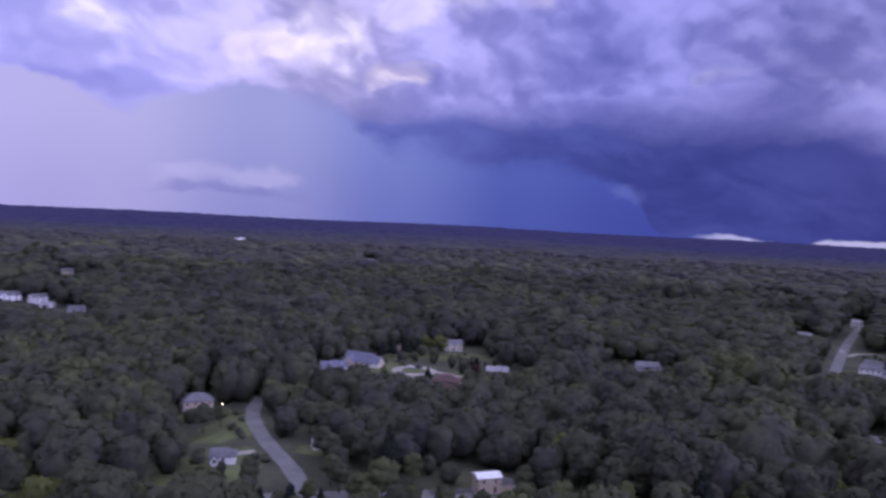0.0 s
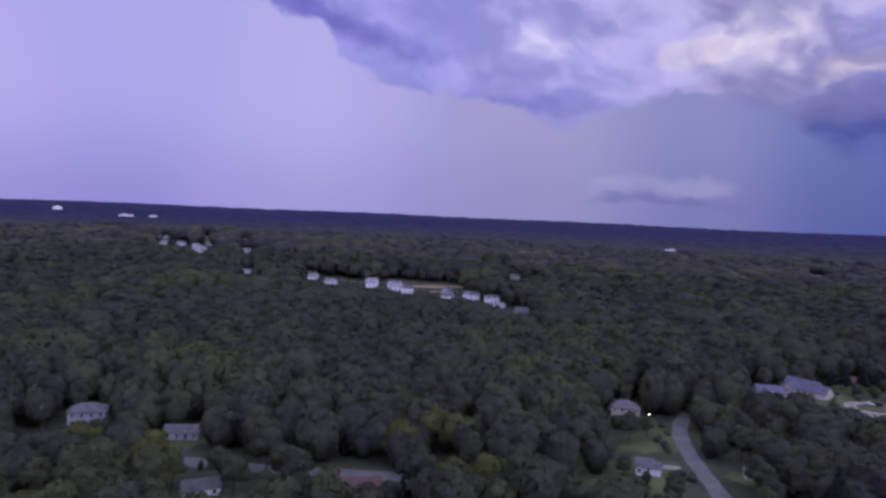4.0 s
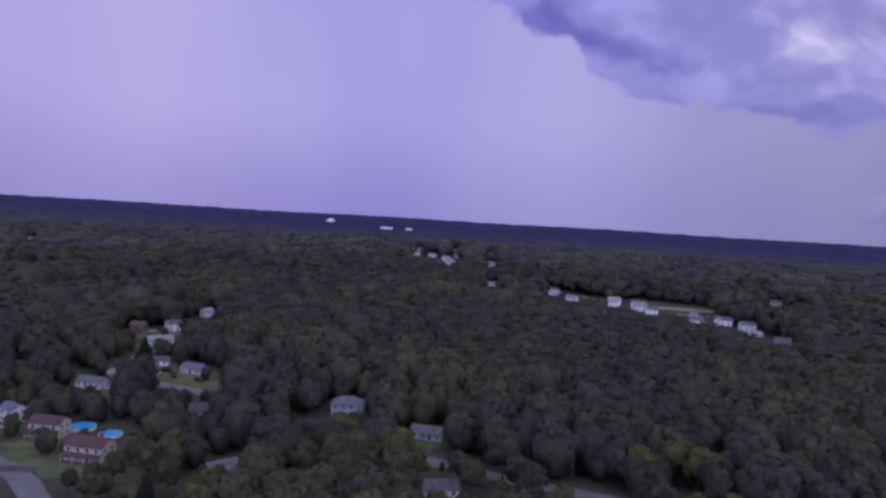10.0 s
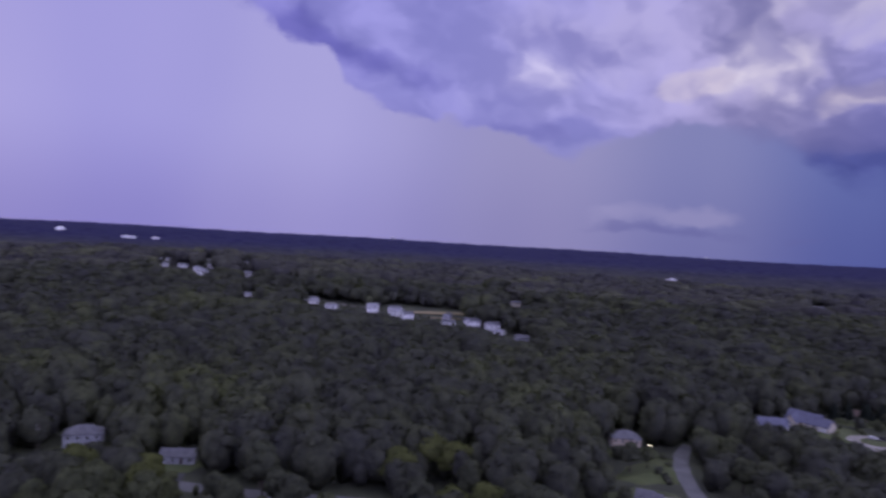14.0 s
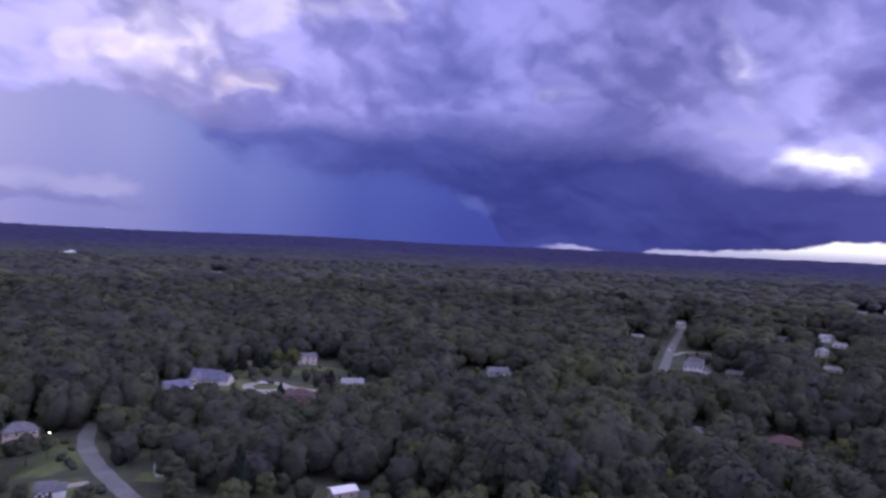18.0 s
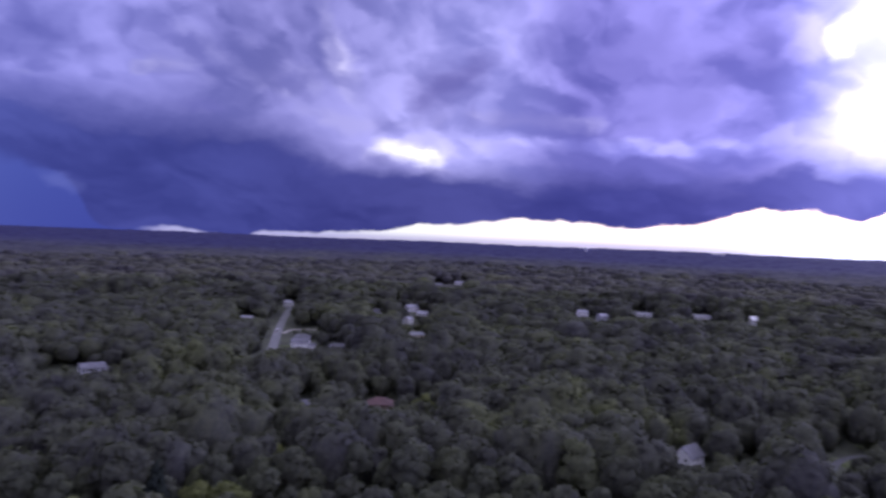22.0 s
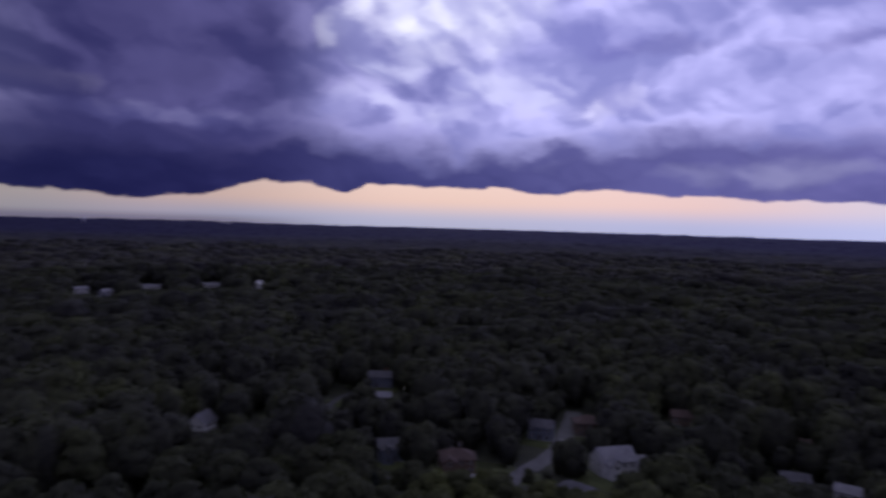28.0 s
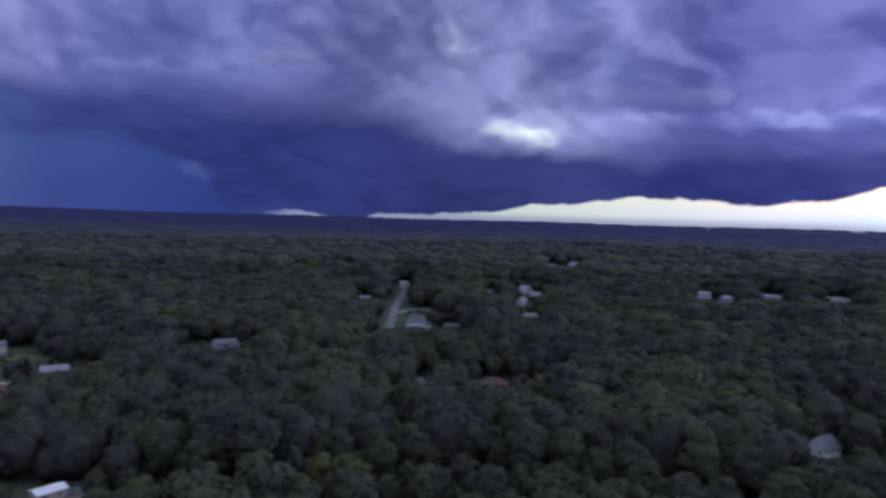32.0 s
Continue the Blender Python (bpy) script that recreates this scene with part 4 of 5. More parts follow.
house(-467, 109, -20, 10, 9, 2, "gable", "brown", "brown", "brown house with a pointed gable", (13, 14), cross=True)
house(-468, 130, 14, 10, 8, 2, "gable", "white", "dark", "white house with a dark roof", (13, 14))
house(-509, 165, 40, 8, 8, 2, "gable", "white", "pale", "white gable-fronted house among trees", (12, 16), far=True)
house(-582, 15, 24, 18, 10, 2, "gable", "white", "pale", "large pale house above the treetops", (18, 24), far=True)
house(-214, 76, 26, 11, 8, 1, "gable", "grey", "grey", "grey-roofed bungalow under trees", (10, 6), garage=False)
house(-256, 144, -8, 15, 10, 2, "hip", "grey", "grey", "grey house with a mauve-grey roof at the wood's edge", (9, 5), garage=False)
house(-216, 157, -14, 14, 8, 1, "gable", "grey", "grey", "low grey house beside a drive", (9, 6))
house(-169, 129, 10, 12, 8, 1, "gable", "white", "dark", "white bungalow with a dark roof by the street", (10, 6), cross=True, garage=False)
house(-280, 91, 8, 12, 8, 1, "gable", "grey", "dark", "grey bungalow with a dark roof under trees", (9, 5), garage=False)
house(-134, 160, 6, 13, 9, 1, "gable", "brown", "brown", "brown-roofed bungalow under trees by the street", (10, 6), garage=False)

# ================= turning circle, pools, cars, lamps and far landmarks =================
def ring(name, x, y, r0, r1, mat, label, z0=0.05, category="driveway"):
    k = 48
    a = np.arange(k) * 2 * math.pi / k
    z = float(rise(x, y))
    vs = [(x + r * math.cos(t), y + r * math.sin(t), z + h) for r, h in ((r0, z0), (r1, z0), (r1, -0.1), (r0, -0.1)) for t in a]
    fs = [(s * k + i, s * k + (i + 1) % k, ((s + 1) % 4) * k + (i + 1) % k, ((s + 1) % 4) * k + i) for s in range(4) for i in range(k)]
    return tagged(new(name, mesh(name, vs, [f[::-1] for f in fs], mat)), label, category, kind="structure")


ring("turning_circle", -12, 397, 7.5, 13.0, GRAVEL, "pale gravel turning circle round a grass island")
YARDS.append((-12, 394, 19)), YARDS.append((-10, 372, 14)), YARDS.append((-8, 350, 12))
lawn(-12, 397, 7, 7, 0, GRASS, "small round grass island inside the turning circle", "grass_island", 0.03, False)
street("driveway", [(0, 396), (8, 391), (18, 384), (34, 388), (46, 394)], 4.5, GRAVEL, "pale gravel drive from the turning circle", 0.06, 4, "driveway")
street("driveway", [(-12, 384), (-8, 372), (-4, 362)], 4.0, GRAVEL, "pale gravel drive from the turning circle", 0.06, 3, "driveway")


def pool(x, y, r, label):
    """A round above-ground pool: wall, top rail, liner and water."""
    root = thing("swimming_pool", x, y, float(rise(x, y)), 0, label, "swimming pool", "garden pools")
    part("pool_wall", turned([(r - 0.02, 0), (r, 0.02), (r, 1.25), (r - 0.1, 1.25), (r - 0.1, 0.1)], 32, WALLS["white"], "pool_wall"), root)
    part("top_rail", turned([(r - 0.14, 1.252), (r + 0.1, 1.252), (r + 0.1, 1.33), (r - 0.14, 1.33)], 32, TRIM, "top_rail"), root)
    k = 32
    vs = [(q * (r - 0.12) * math.cos(2 * math.pi * i / k), q * (r - 0.12) * math.sin(2 * math.pi * i / k), 1.345) for q in (1.0,) for i in range(k)]
    part("water", mesh("water", vs + [(a, b, 1.10) for a, b, c in vs], [tuple(range(k)), tuple(range(2 * k - 1, k - 1, -1))] + [(i, k + i, k + (i + 1) % k, (i + 1) % k) for i in range(k)], LINER), root, label="bright blue water over a blue liner")
    for i in range(10):
        a = 2 * math.pi * i / 10
        part("upright", mesh("upright", *boxes((-0.06, 0.06, -0.09, 0.03, 0, 1.25)), TRIM), root, ((r + 0.06) * math.cos(a), (r + 0.06) * math.sin(a), 0), math.degrees(a) - 90)
    ladder = part("ladder", mesh("ladder", *boxes((-0.3, -0.25, -0.05, 0, 0, 1.9), (0.25, 0.3, -0.05, 0, 0, 1.9), *[(-0.25, 0.25, -0.04, -0.01, 0.3 + 0.3 * i, 0.34 + 0.3 * i) for i in range(4)]), TRIM), root, (0, -r - 0.15, 0))
    YARDS.append((x * 0.985, y * 0.985, r + 5))
    return root


pool(-279, 47, 4.6, "round blue garden pool behind a cream house")
pool(-266, 54, 3.9, "smaller round blue garden pool beside a cream house")

WHEEL = turned([(0.20, -0.11), (0.33, -0.11), (0.35, -0.06), (0.35, 0.06), (0.33, 0.11), (0.20, 0.11)], 14, TYRE, "tyre")
RIM = turned([(0.02, -0.12), (0.2, -0.115), (0.2, 0.115), (0.02, 0.12)], 10, PAINT["silver"], "rim")
HEAD = mesh("headlight", *boxes((-0.2, 0.2, -0.06, 0.04, -0.08, 0.08)), WHITEGLOW)
TAIL = mesh("tail_light", *boxes((-0.18, 0.18, -0.04, 0.06, -0.08, 0.08)), PAINT["red"])


def car(x, y, turn, paint, label, lights=False, tall=0.0):
    """A parked car, 4.6 m long, facing -y: body, cabin glass, wheels and lamps."""
    root = thing("car", x, y, float(rise(x, y)) + 0.06, turn, label, "car")
    prof = [(-2.25, 0.35), (-2.3, 0.62), (-2.2, 0.80), (-1.0, 0.92), (-0.35, 1.36 + tall), (1.15, 1.40 + tall), (1.9 if not tall else 2.15, 0.98), (2.25, 0.92), (2.3, 0.6), (2.2, 0.35)]
    k = len(prof)

    def shell(half, pts):
        n = len(pts)
        vs = [(s * (half - (0.16 if z > 1.0 else 0.0)), y0, z) for s in (-1, 1) for y0, z in pts]
        return vs, [tuple(range(n))[::-1], tuple(range(n, 2 * n))] + [(i, (i + 1) % n, n + (i + 1) % n, n + i) for i in range(n)]

    part("body", mesh("body", *shell(0.9, prof), PAINT[paint]), root)
    part("window_glass", mesh("window_glass", *boxes((-0.755, 0.755, -0.3, 1.2, 0.99, 1.30 + tall)), GLASS), root)
    part("windscreen", mesh("windscreen", [(-0.7, -0.96, 0.95), (0.7, -0.96, 0.95), (0.62, -0.42, 1.33 + tall), (-0.62, -0.42, 1.33 + tall), (-0.7, -0.9, 0.93), (0.7, -0.9, 0.93), (0.62, -0.36, 1.31 + tall), (-0.62, -0.36, 1.31 + tall)],
                            [(0, 1, 2, 3), (7, 6, 5, 4), (0, 4, 5, 1), (1, 5, 6, 2), (2, 6, 7, 3), (3, 7, 4, 0)], GLASS), root)
    for sx in (-0.82, 0.82):
        for sy in (-1.4, 1.4):
            w = part("wheel", WHEEL, root, (sx, sy, 0.35))
            w.rotation_euler = (0, radians(90), 0)
            part("rim", RIM, w)
        part("headlight", HEAD if lights else mesh("headlight", *boxes((-0.2, 0.2, -0.06, 0.04, -0.08, 0.08)), GLASS), root, (sx * 0.75, -2.28, 0.68))
        part("tail_light", TAIL, root, (sx * 0.78, 2.28, 0.72))
    return root


car(-10, 405, 80, "black", "black car parked on the turning circle", tall=0.2)
car(-14, 403.5, 75, "white", "white car parked on the turning circle", tall=0.15)
car(126, 396, 30, "white", "white van-like car parked before a grey house", tall=0.4)
car(-264, 1, 40, "white", "white car parked on a wide drive", tall=0.2)
car(-266, -4, 40, "black", "black car parked on a wide drive")
car(-262, -8, 40, "white", "white van-like car parked on a wide drive", tall=0.5)
car(-241, 46, 130, "silver", "silver car parked beside a cream house")
car(-233, 50, 120, "black", "black car parked beside a cream house")
car(-335, 65, 100, "white", "white car parked by a white bungalow")
car(-292, 24, 50, "silver", "silver car parked on a drive", tall=0.1)
car(-352, 92, 70, "white", "white car parked beside a dark conifer")
car(279, -10, 80, "silver", "silver car with its headlights on in the street", True)
car(266, -11, 110, "black", "black car with its headlights on in the street", True)
car(222, -6, 60, "silver", "silver car with its lamps on by the road", True)
car(300, 516, 150, "white", "white car with its headlights on on the straight road", True, 0.1)
car(250, 432, 150, "silver", "silver car on the straight road")
car(-70, 244, 20, "white", "white car beside a small cottage")
car(28, 222, 60, "silver", "silver car on a drive under trees")

GLOBE = turned([(0.05, 0), (0.2, 0.08), (0.26, 0.22), (0.2, 0.36), (0.05, 0.42)], 12, LAMPGLOW, "globe")
GLOBEW = turned([(0.04, 0), (0.14, 0.06), (0.18, 0.17), (0.14, 0.28), (0.04, 0.32)], 12, WHITEGLOW, "globe")


def yard_lamp(x, y, h, label, white=True):
    root = thing("street_lamp", x, y, float(rise(x, y)), 0, label, "lamp", "lit outdoor lamps")
    part("base", turned([(0.16, 0), (0.16, 0.25), (0.08, 0.3)], 10, CONCRETE, "base"), root)
    part("post", turned([(0.06, 0.2), (0.045, h)], 8, POLE, "post"), root)
    part("globe", GLOBEW if white else GLOBE, root, (0, 0, h), label="glowing lamp globe")
    YARDS.append((x, y, 3))
    k = 8.0 / math.hypot(x, y)
    YARDS.append((x * (1 - k), y * (1 - k), 5))


yard_lamp(-88, 290, 5.0, "tall lit lamp beside a tan house", False)
yard_lamp(-299, 2, 3.0, "lit garden lamp by the street")
yard_lamp(-315, -4, 3.0, "lit garden lamp by a white house")
yard_lamp(197, 282, 4.0, "lit yard lamp between two houses in the woods")
yard_lamp(206, 269, 3.0, "lit yard lamp before a red-roofed house")
yard_lamp(346, 69, 3.0, "lit lamp beside a blue-grey house")
yard_lamp(341, 66, 2.5, "lit lamp beside a blue-grey house")
yard_lamp(333, 72, 2.0, "low lit lamp at the end of a drive")
yard_lamp(250, 122, 2.5, "lit lamp beside a lone white house")
yard_lamp(-290, 136, 4.0, "lit lamp at the wood's edge")
yard_lamp(-206, 46, 3.5, "lit lamp by a drive")
yard_lamp(284, 452, 5.0, "lit lamp beside the straight road")
yard_lamp(-150, 140, 4.0, "lit lamp by the street")


def utility_pole(x, y, turn, h=10.5):
    root = thing("utility_pole", x, y, float(rise(x, y)), turn, "weathered wooden utility pole with a crossarm", "utility pole", "poles along the street")
    part("pole", turned([(0.17, -0.3), (0.11, h)], 8, POLE, "pole"), root)
    arm = part("crossarm", mesh("crossarm", *boxes((-1.2, 1.2, -0.06, 0.06, h - 0.75, h - 0.6)), POLE), root)
    for s in (-1.05, -0.45, 0.45, 1.05):
        part("insulator", turned([(0.04, 0), (0.06, 0.05), (0.04, 0.12)], 8, TRIM, "insulator"), arm, (s, 0, h - 0.6))
    part("transformer", turned([(0.2, 0), (0.22, 0.05), (0.22, 0.75), (0.1, 0.85)], 12, CONCRETE, "transformer"), root, (0, -0.36, h - 2.0))


for ux, uy, ut in ((-330, 92, 30), (-296, 112, 30), (-258, 128, 25), (-220, 142, 25), (-175, 158, 35), (-262, -14, 60), (-290, -24, 60), (420, 628, 60), (388, 618, 60), (232, 392, 58), (206, 84, 20), (238, 26, 90)):
    utility_pole(ux, uy, ut)


# low curved garden wall in front of the house with the brown hipped roof
arc = np.linspace(2.2, 4.1, 15)
wv, wf = [], []
for a in arc:
    for r in (8.6, 9.0):
        for z in (0.0, 0.85):
            wv.append((r * math.cos(a), r * math.sin(a), z))
for i in range(len(arc) - 1):
    k = 4 * i
    wf += [(k, k + 4, k + 5, k + 1), (k + 2, k + 3, k + 7, k + 6), (k + 1, k + 5, k + 7, k + 3)]
wf += [(0, 1, 3, 2), (len(wv) - 4, len(wv) - 2, len(wv) - 1, len(wv) - 3)]
gw = new("garden_wall", mesh("garden_wall", wv, wf, WALLS["white"]))
gw.location = (240, 27, 0)
tagged(gw, "low curved pale garden wall in front of a house", "wall")

# a domed storage tank and a pedestal water tower on the skyline
TX, TY = -2448, 1255
tank = thing("water_tank", TX, TY, float(rise(TX, TY)), 0, "white domed water tank above the far treetops", "water tank")
part("tank_wall", turned([(15.0, -1), (15.0, 22.0), (14.6, 22.4)], 40, METAL, "tank_wall"), tank)
part("dome", turned([(15.2, 22.0), (15.2, 22.5), (13.0, 25.5), (9.0, 28.0), (4.0, 29.3), (0.6, 29.6)], 40, METAL, "dome"), tank)
part("vent", turned([(0.8, 29.5), (0.8, 30.6), (1.3, 30.7), (0.3, 31.3)], 12, METAL, "vent"), tank)
TX, TY = 2718, 1922
tower = thing("water_tower", TX, TY, float(rise(TX, TY)), 0, "pale pedestal water tower on the far horizon", "water tower")
part("stem", turned([(6.0, -1), (3.0, 4.0), (2.6, 24.0), (4.5, 28.0)], 20, METAL, "stem"), tower)
part("bowl", turned([(4.4, 27.5), (10.0, 33.0), (11.0, 36.5), (9.0, 40.0), (4.0, 42.0), (0.5, 42.4)], 28, METAL, "bowl"), tower)


def far_block(x, y, w, d, h, label):
    """A long flat-roofed building on the skyline: walls, roof slab, window bands and plant on the roof."""
    a = math.degrees(math.atan2(-x, y))
    root = thing("commercial_building", x, y, float(rise(x, y)), a + 6, label, "building", "pale buildings on the skyline")
    part("wall", mesh("wall", *boxes((-w / 2, w / 2, -d / 2, d / 2, -1, h))  , WALLS["white"]), root)
    part("roof", mesh("roof", *boxes((-w / 2 - 0.4, w / 2 + 0.4, -d / 2 - 0.4, d / 2 + 0.4, h, h + 0.6)), ROOFS["white"]), root)
    for i in range(int(h // 6)):
        part("window_band", mesh("window_band", *boxes((-w * 0.46, w * 0.46, -d / 2 - 0.12, -d / 2 + 0.1, 3 + 6 * i, 4.6 + 6 * i)), GLASS), root)
    part("roof_plant", mesh("roof_plant", *boxes((-w * 0.2, -w * 0.05, -2, 3, h + 0.6, h + 3.2)), METAL), root)
    YARDS.append((x, y, w * 0.5))


far_block(-1120, 4640, 34, 20, 24, "pale flat-roofed building on the northern skyline")
far_block(-2064, 1271, 40, 18, 22, "long pale building among far trees")
far_block(-2010, 1330, 22, 14, 22, "pale building among far trees")
far_block(-2980, 3770, 32, 20, 26, "white building on the horizon")
far_block(3740, 1770, 60, 22, 24, "long pale building on the eastern horizon")
far_block(-429, 1516, 34, 12, 16, "long pale building in far woods")
far_block(-1231, 39, 20, 12, 17, "pale building beyond the western houses")


# garden shrubs
SHRUB = []


def shrub(x, y, s):
    v = len(SHRUB) % 3
    m = pose(x, y, float(rise(x, y)), 0, 0, (x * 37 + y * 11) % 360) @ Matrix.Diagonal((s, s, s, 1))
    if len(SHRUB) < 3:
        g = np.random.default_rng(900 + v)
        bm = bmesh.new()
        for i in range(7):
            res = bmesh.ops.create_icosphere(bm, subdivisions=2, radius=g.uniform(0.35, 0.6))
            off = Vector((g.uniform(-0.5, 0.5), g.uniform(-0.5, 0.5), g.uniform(0.3, 0.9)))
            for p in res["verts"]:
                p.co = p.co * (1 + 0.35 * noise.noise(p.co * 4 + off * 9)) + off
        me = bpy.data.meshes.new("shrub")
        bm.to_mesh(me)
        bm.free()
        me.polygons.foreach_set("use_smooth", [True] * len(me.polygons))
        me.materials.append(LEAF_OAK)
        ob = new("shrub", me)
        tagged(ob, "rounded dark green garden shrub", "shrub", "garden shrubs")
        ob.matrix_basis = m
        SHRUB.append(ob)
    else:
        c = copy_thing(SHRUB[v], m)
        c.matrix_basis = m
        SHRUB.append(c)


gs = np.random.default_rng(21)
for x, y, r in list(YARDS):
    if 150 < math.hypot(x, y) < 520 and r > 8:
        for i in range(2):
            a = gs.uniform(0, 2 * math.pi)
            px, py = x + r * 0.9 * math.cos(a), y + r * 0.9 * math.sin(a)
            if all(np.min(np.hypot(line[:, 0] - px, line[:, 1] - py)) > half for line, half in STREETS) and all(math.hypot(hx - px, hy - py) > 11 for hx, hy in HOMES):
                shrub(px, py, gs.uniform(1.2, 2.6))

# ================= woods =================
rng = np.random.default_rng(7)


def ico(level):
    bm = bmesh.new()
    bmesh.ops.create_icosphere(bm, subdivisions=level, radius=1.0)
    v = np.array([p.co for p in bm.verts])
    bm.verts.index_update()
    f = np.array([[q.index for q in p.verts] for p in bm.faces])
    bm.free()
    return v, f


ICO1, ICO2 = ico(1), ico(2)


def lump(v, amp, freq, seed):
    """Push points out and in along their own direction by smooth noise."""
    out = np.empty_like(v)
    for i, p in enumerate(v):
        n = noise.noise(Vector(p * freq) + Vector((seed * 7.1, seed * 3.3, seed * 1.7)))
        out[i] = p * (1 + amp * n)
    return out


def sprays(spots, n, lo, hi, g, low=-0.35, rough=0.36):
    """Loose sprays of leaves laid like shingles on the outside of some ovals (x, y, z, radius, half height)."""
    S = np.array(spots)
    m = n * 4
    i = g.choice(len(S), m, p=S[:, 3] ** 1.6 / (S[:, 3] ** 1.6).sum())
    d = g.normal(size=(m, 3))
    d /= np.linalg.norm(d, axis=1)[:, None]
    d[:, 2] = np.where(d[:, 2] < low, -d[:, 2], d[:, 2])
    c = S[i, :3] + d * S[i][:, [3, 3, 4]] * g.uniform(0.86, 1.12, (m, 1))
    inside = np.zeros(m, bool)
    for k, o in enumerate(S):
        inside |= ((((c - o[:3]) / o[[3, 3, 4]]) ** 2).sum(1) < 0.75) & (i != k)
    sel = np.where(~inside)[0][:n]
    c, d = c[sel], d[sel]
    face = d + (0, 0, 0.35) + rough * g.normal(size=d.shape)
    face /= np.linalg.norm(face, axis=1)[:, None]
    u = np.cross(face, g.normal(size=d.shape))
    u /= np.linalg.norm(u, axis=1)[:, None]
    w = np.cross(face, u)
    r = g.uniform(lo, hi, (len(c), 1))
    a = g.uniform(0.7, 1.3, (len(c), 3))
    V = np.stack([c - u * r * a[:, :1] - w * r * 0.5, c + u * r * a[:, 1:2] - w * r * 0.6, c + w * r * 1.1 * a[:, 2:]], 1).reshape(-1, 3)
    # leaves of a clump share its rounded shading
    mid = S[:, :3].mean(0) - (0, 0, 0.25 * S[0, 4])
    out = c - mid
    out /= np.linalg.norm(out, axis=1)[:, None]
    N = np.repeat(0.35 * d + 0.65 * out + 0.5 * face, 3, axis=0)
    return V, np.arange(len(V)).reshape(-1, 3), N / np.linalg.norm(N, axis=1)[:, None]


def leafy_mesh(name, V, F, N, leaf):
    """A mesh of triangles with given rounded normals."""
    me = bpy.data.meshes.new(name)
    me.vertices.add(len(V)), me.loops.add(F.size), me.polygons.add(len(F))
    me.vertices.foreach_set("co", V.ravel())
    me.loops.foreach_set("vertex_index", F.ravel())
    me.polygons.foreach_set("loop_start", np.arange(0, F.size, 3))
    me.polygons.foreach_set("use_smooth", np.ones(len(F), bool))
    me.materials.append(leaf)
    me.update(calc_edges=True)
    me.attributes.new("custom_normal", "FLOAT_VECTOR", "POINT").data.foreach_set("vector", np.ascontiguousarray(N, np.float32).ravel())
    return me


def crown(kind, seed):
    """A crown of leafy clumps round a centre, covered in sprays of leaves. Height 1 is the tree's top."""
    g = np.random.default_rng(100 + seed)
    V, F, N, k = [], [], [], 0
    if kind == "pine":
        spots = [(0.17 * (1 - i / 13) * math.cos(i * 2.4 + j * 2.1), 0.17 * (1 - i / 13) * math.sin(i * 2.4 + j * 2.1), 0.28 + 0.68 * i / 12, 0.15 * (1.08 - i / 13), 0.09) for i in range(12) for j in range(2)]
    else:
        wide = 0.40 if kind == "oak" else 0.33
        spots = [(0, 0, 0.60, wide * 0.78, 0.27), (0.04, -0.03, 0.82, wide * 0.42, 0.14)]
        for i in range(10):
            a, h = i * 2.39996 + g.uniform(-0.4, 0.4), (i + 0.5) / 10
            rr = wide * math.sqrt(max(0.05, 1 - (1.5 * h - 0.5) ** 2)) * g.uniform(0.5, 0.8)
            s = g.uniform(0.11, 0.19) * (1.1 if kind == "oak" else 0.95)
            spots.append((rr * math.cos(a), rr * math.sin(a), 0.36 + 0.52 * h + g.uniform(-0.03, 0.03), s, s * g.uniform(0.6, 0.9)))
    for i, (x, y, z, s, t) in enumerate(spots):
        v, f = ICO2 if kind != "pine" and i == 0 else ICO1
        v = lump(lump(v, 0.35, 1.7, seed * 31 + i), 0.3, 4.2, seed * 17 + i)
        V.append(v * (s * 0.93, s * 0.93, t * 0.93) + (x, y, z))
        F.append(f + k), N.append(v / np.linalg.norm(v, axis=1)[:, None])
        k += len(v)
    v, f, n = sprays(spots, 420 if kind == "pine" else 800, 0.022, 0.050, g)
    V.append(v), F.append(f + k), N.append(n)
    return np.vstack(V), np.vstack(F), np.vstack(N)


def trunk(kind, seed):
    """A tapered trunk with limbs that reach into the crown."""
    g = np.random.default_rng(500 + seed)
    V, F = [], []

    def limb(p, q, r0, r1, sides):
        p, q = np.array(p), np.array(q)
        d = (q - p) / np.linalg.norm(q - p)
        u = np.cross(d, (0.3, 1, 0.2))
        u /= np.linalg.norm(u)
        w = np.cross(d, u)
        k = len(V)
        for c, r in ((p, r0), (q, r1)):
            for i in range(sides):
                a = 2 * math.pi * i / sides
                V.append(tuple(c + r * (u * math.cos(a) + w * math.sin(a))))
        for i in range(sides):
            F.append((k + i, k + (i + 1) % sides, k + sides + (i + 1) % sides, k + sides + i))
        F.append(tuple(k + sides + i for i in range(sides)))

    bend = g.uniform(-0.02, 0.02, 2)
    mid = (bend[0], bend[1], 0.34)
    limb((0, 0, -0.02), mid, 0.026, 0.019, 7)
    limb(mid, (0, 0, 0.88 if kind == "pine" else 0.72), 0.019, 0.005, 6)
    for i in range(0 if kind == "pine" else 5):
        a = i * 1.9 + seed
        limb((bend[0] * 0.8, bend[1] * 0.8, 0.28 + 0.05 * i), (0.2 * math.cos(a), 0.2 * math.sin(a), 0.5 + 0.05 * i), 0.011, 0.003, 5)
    return V, F


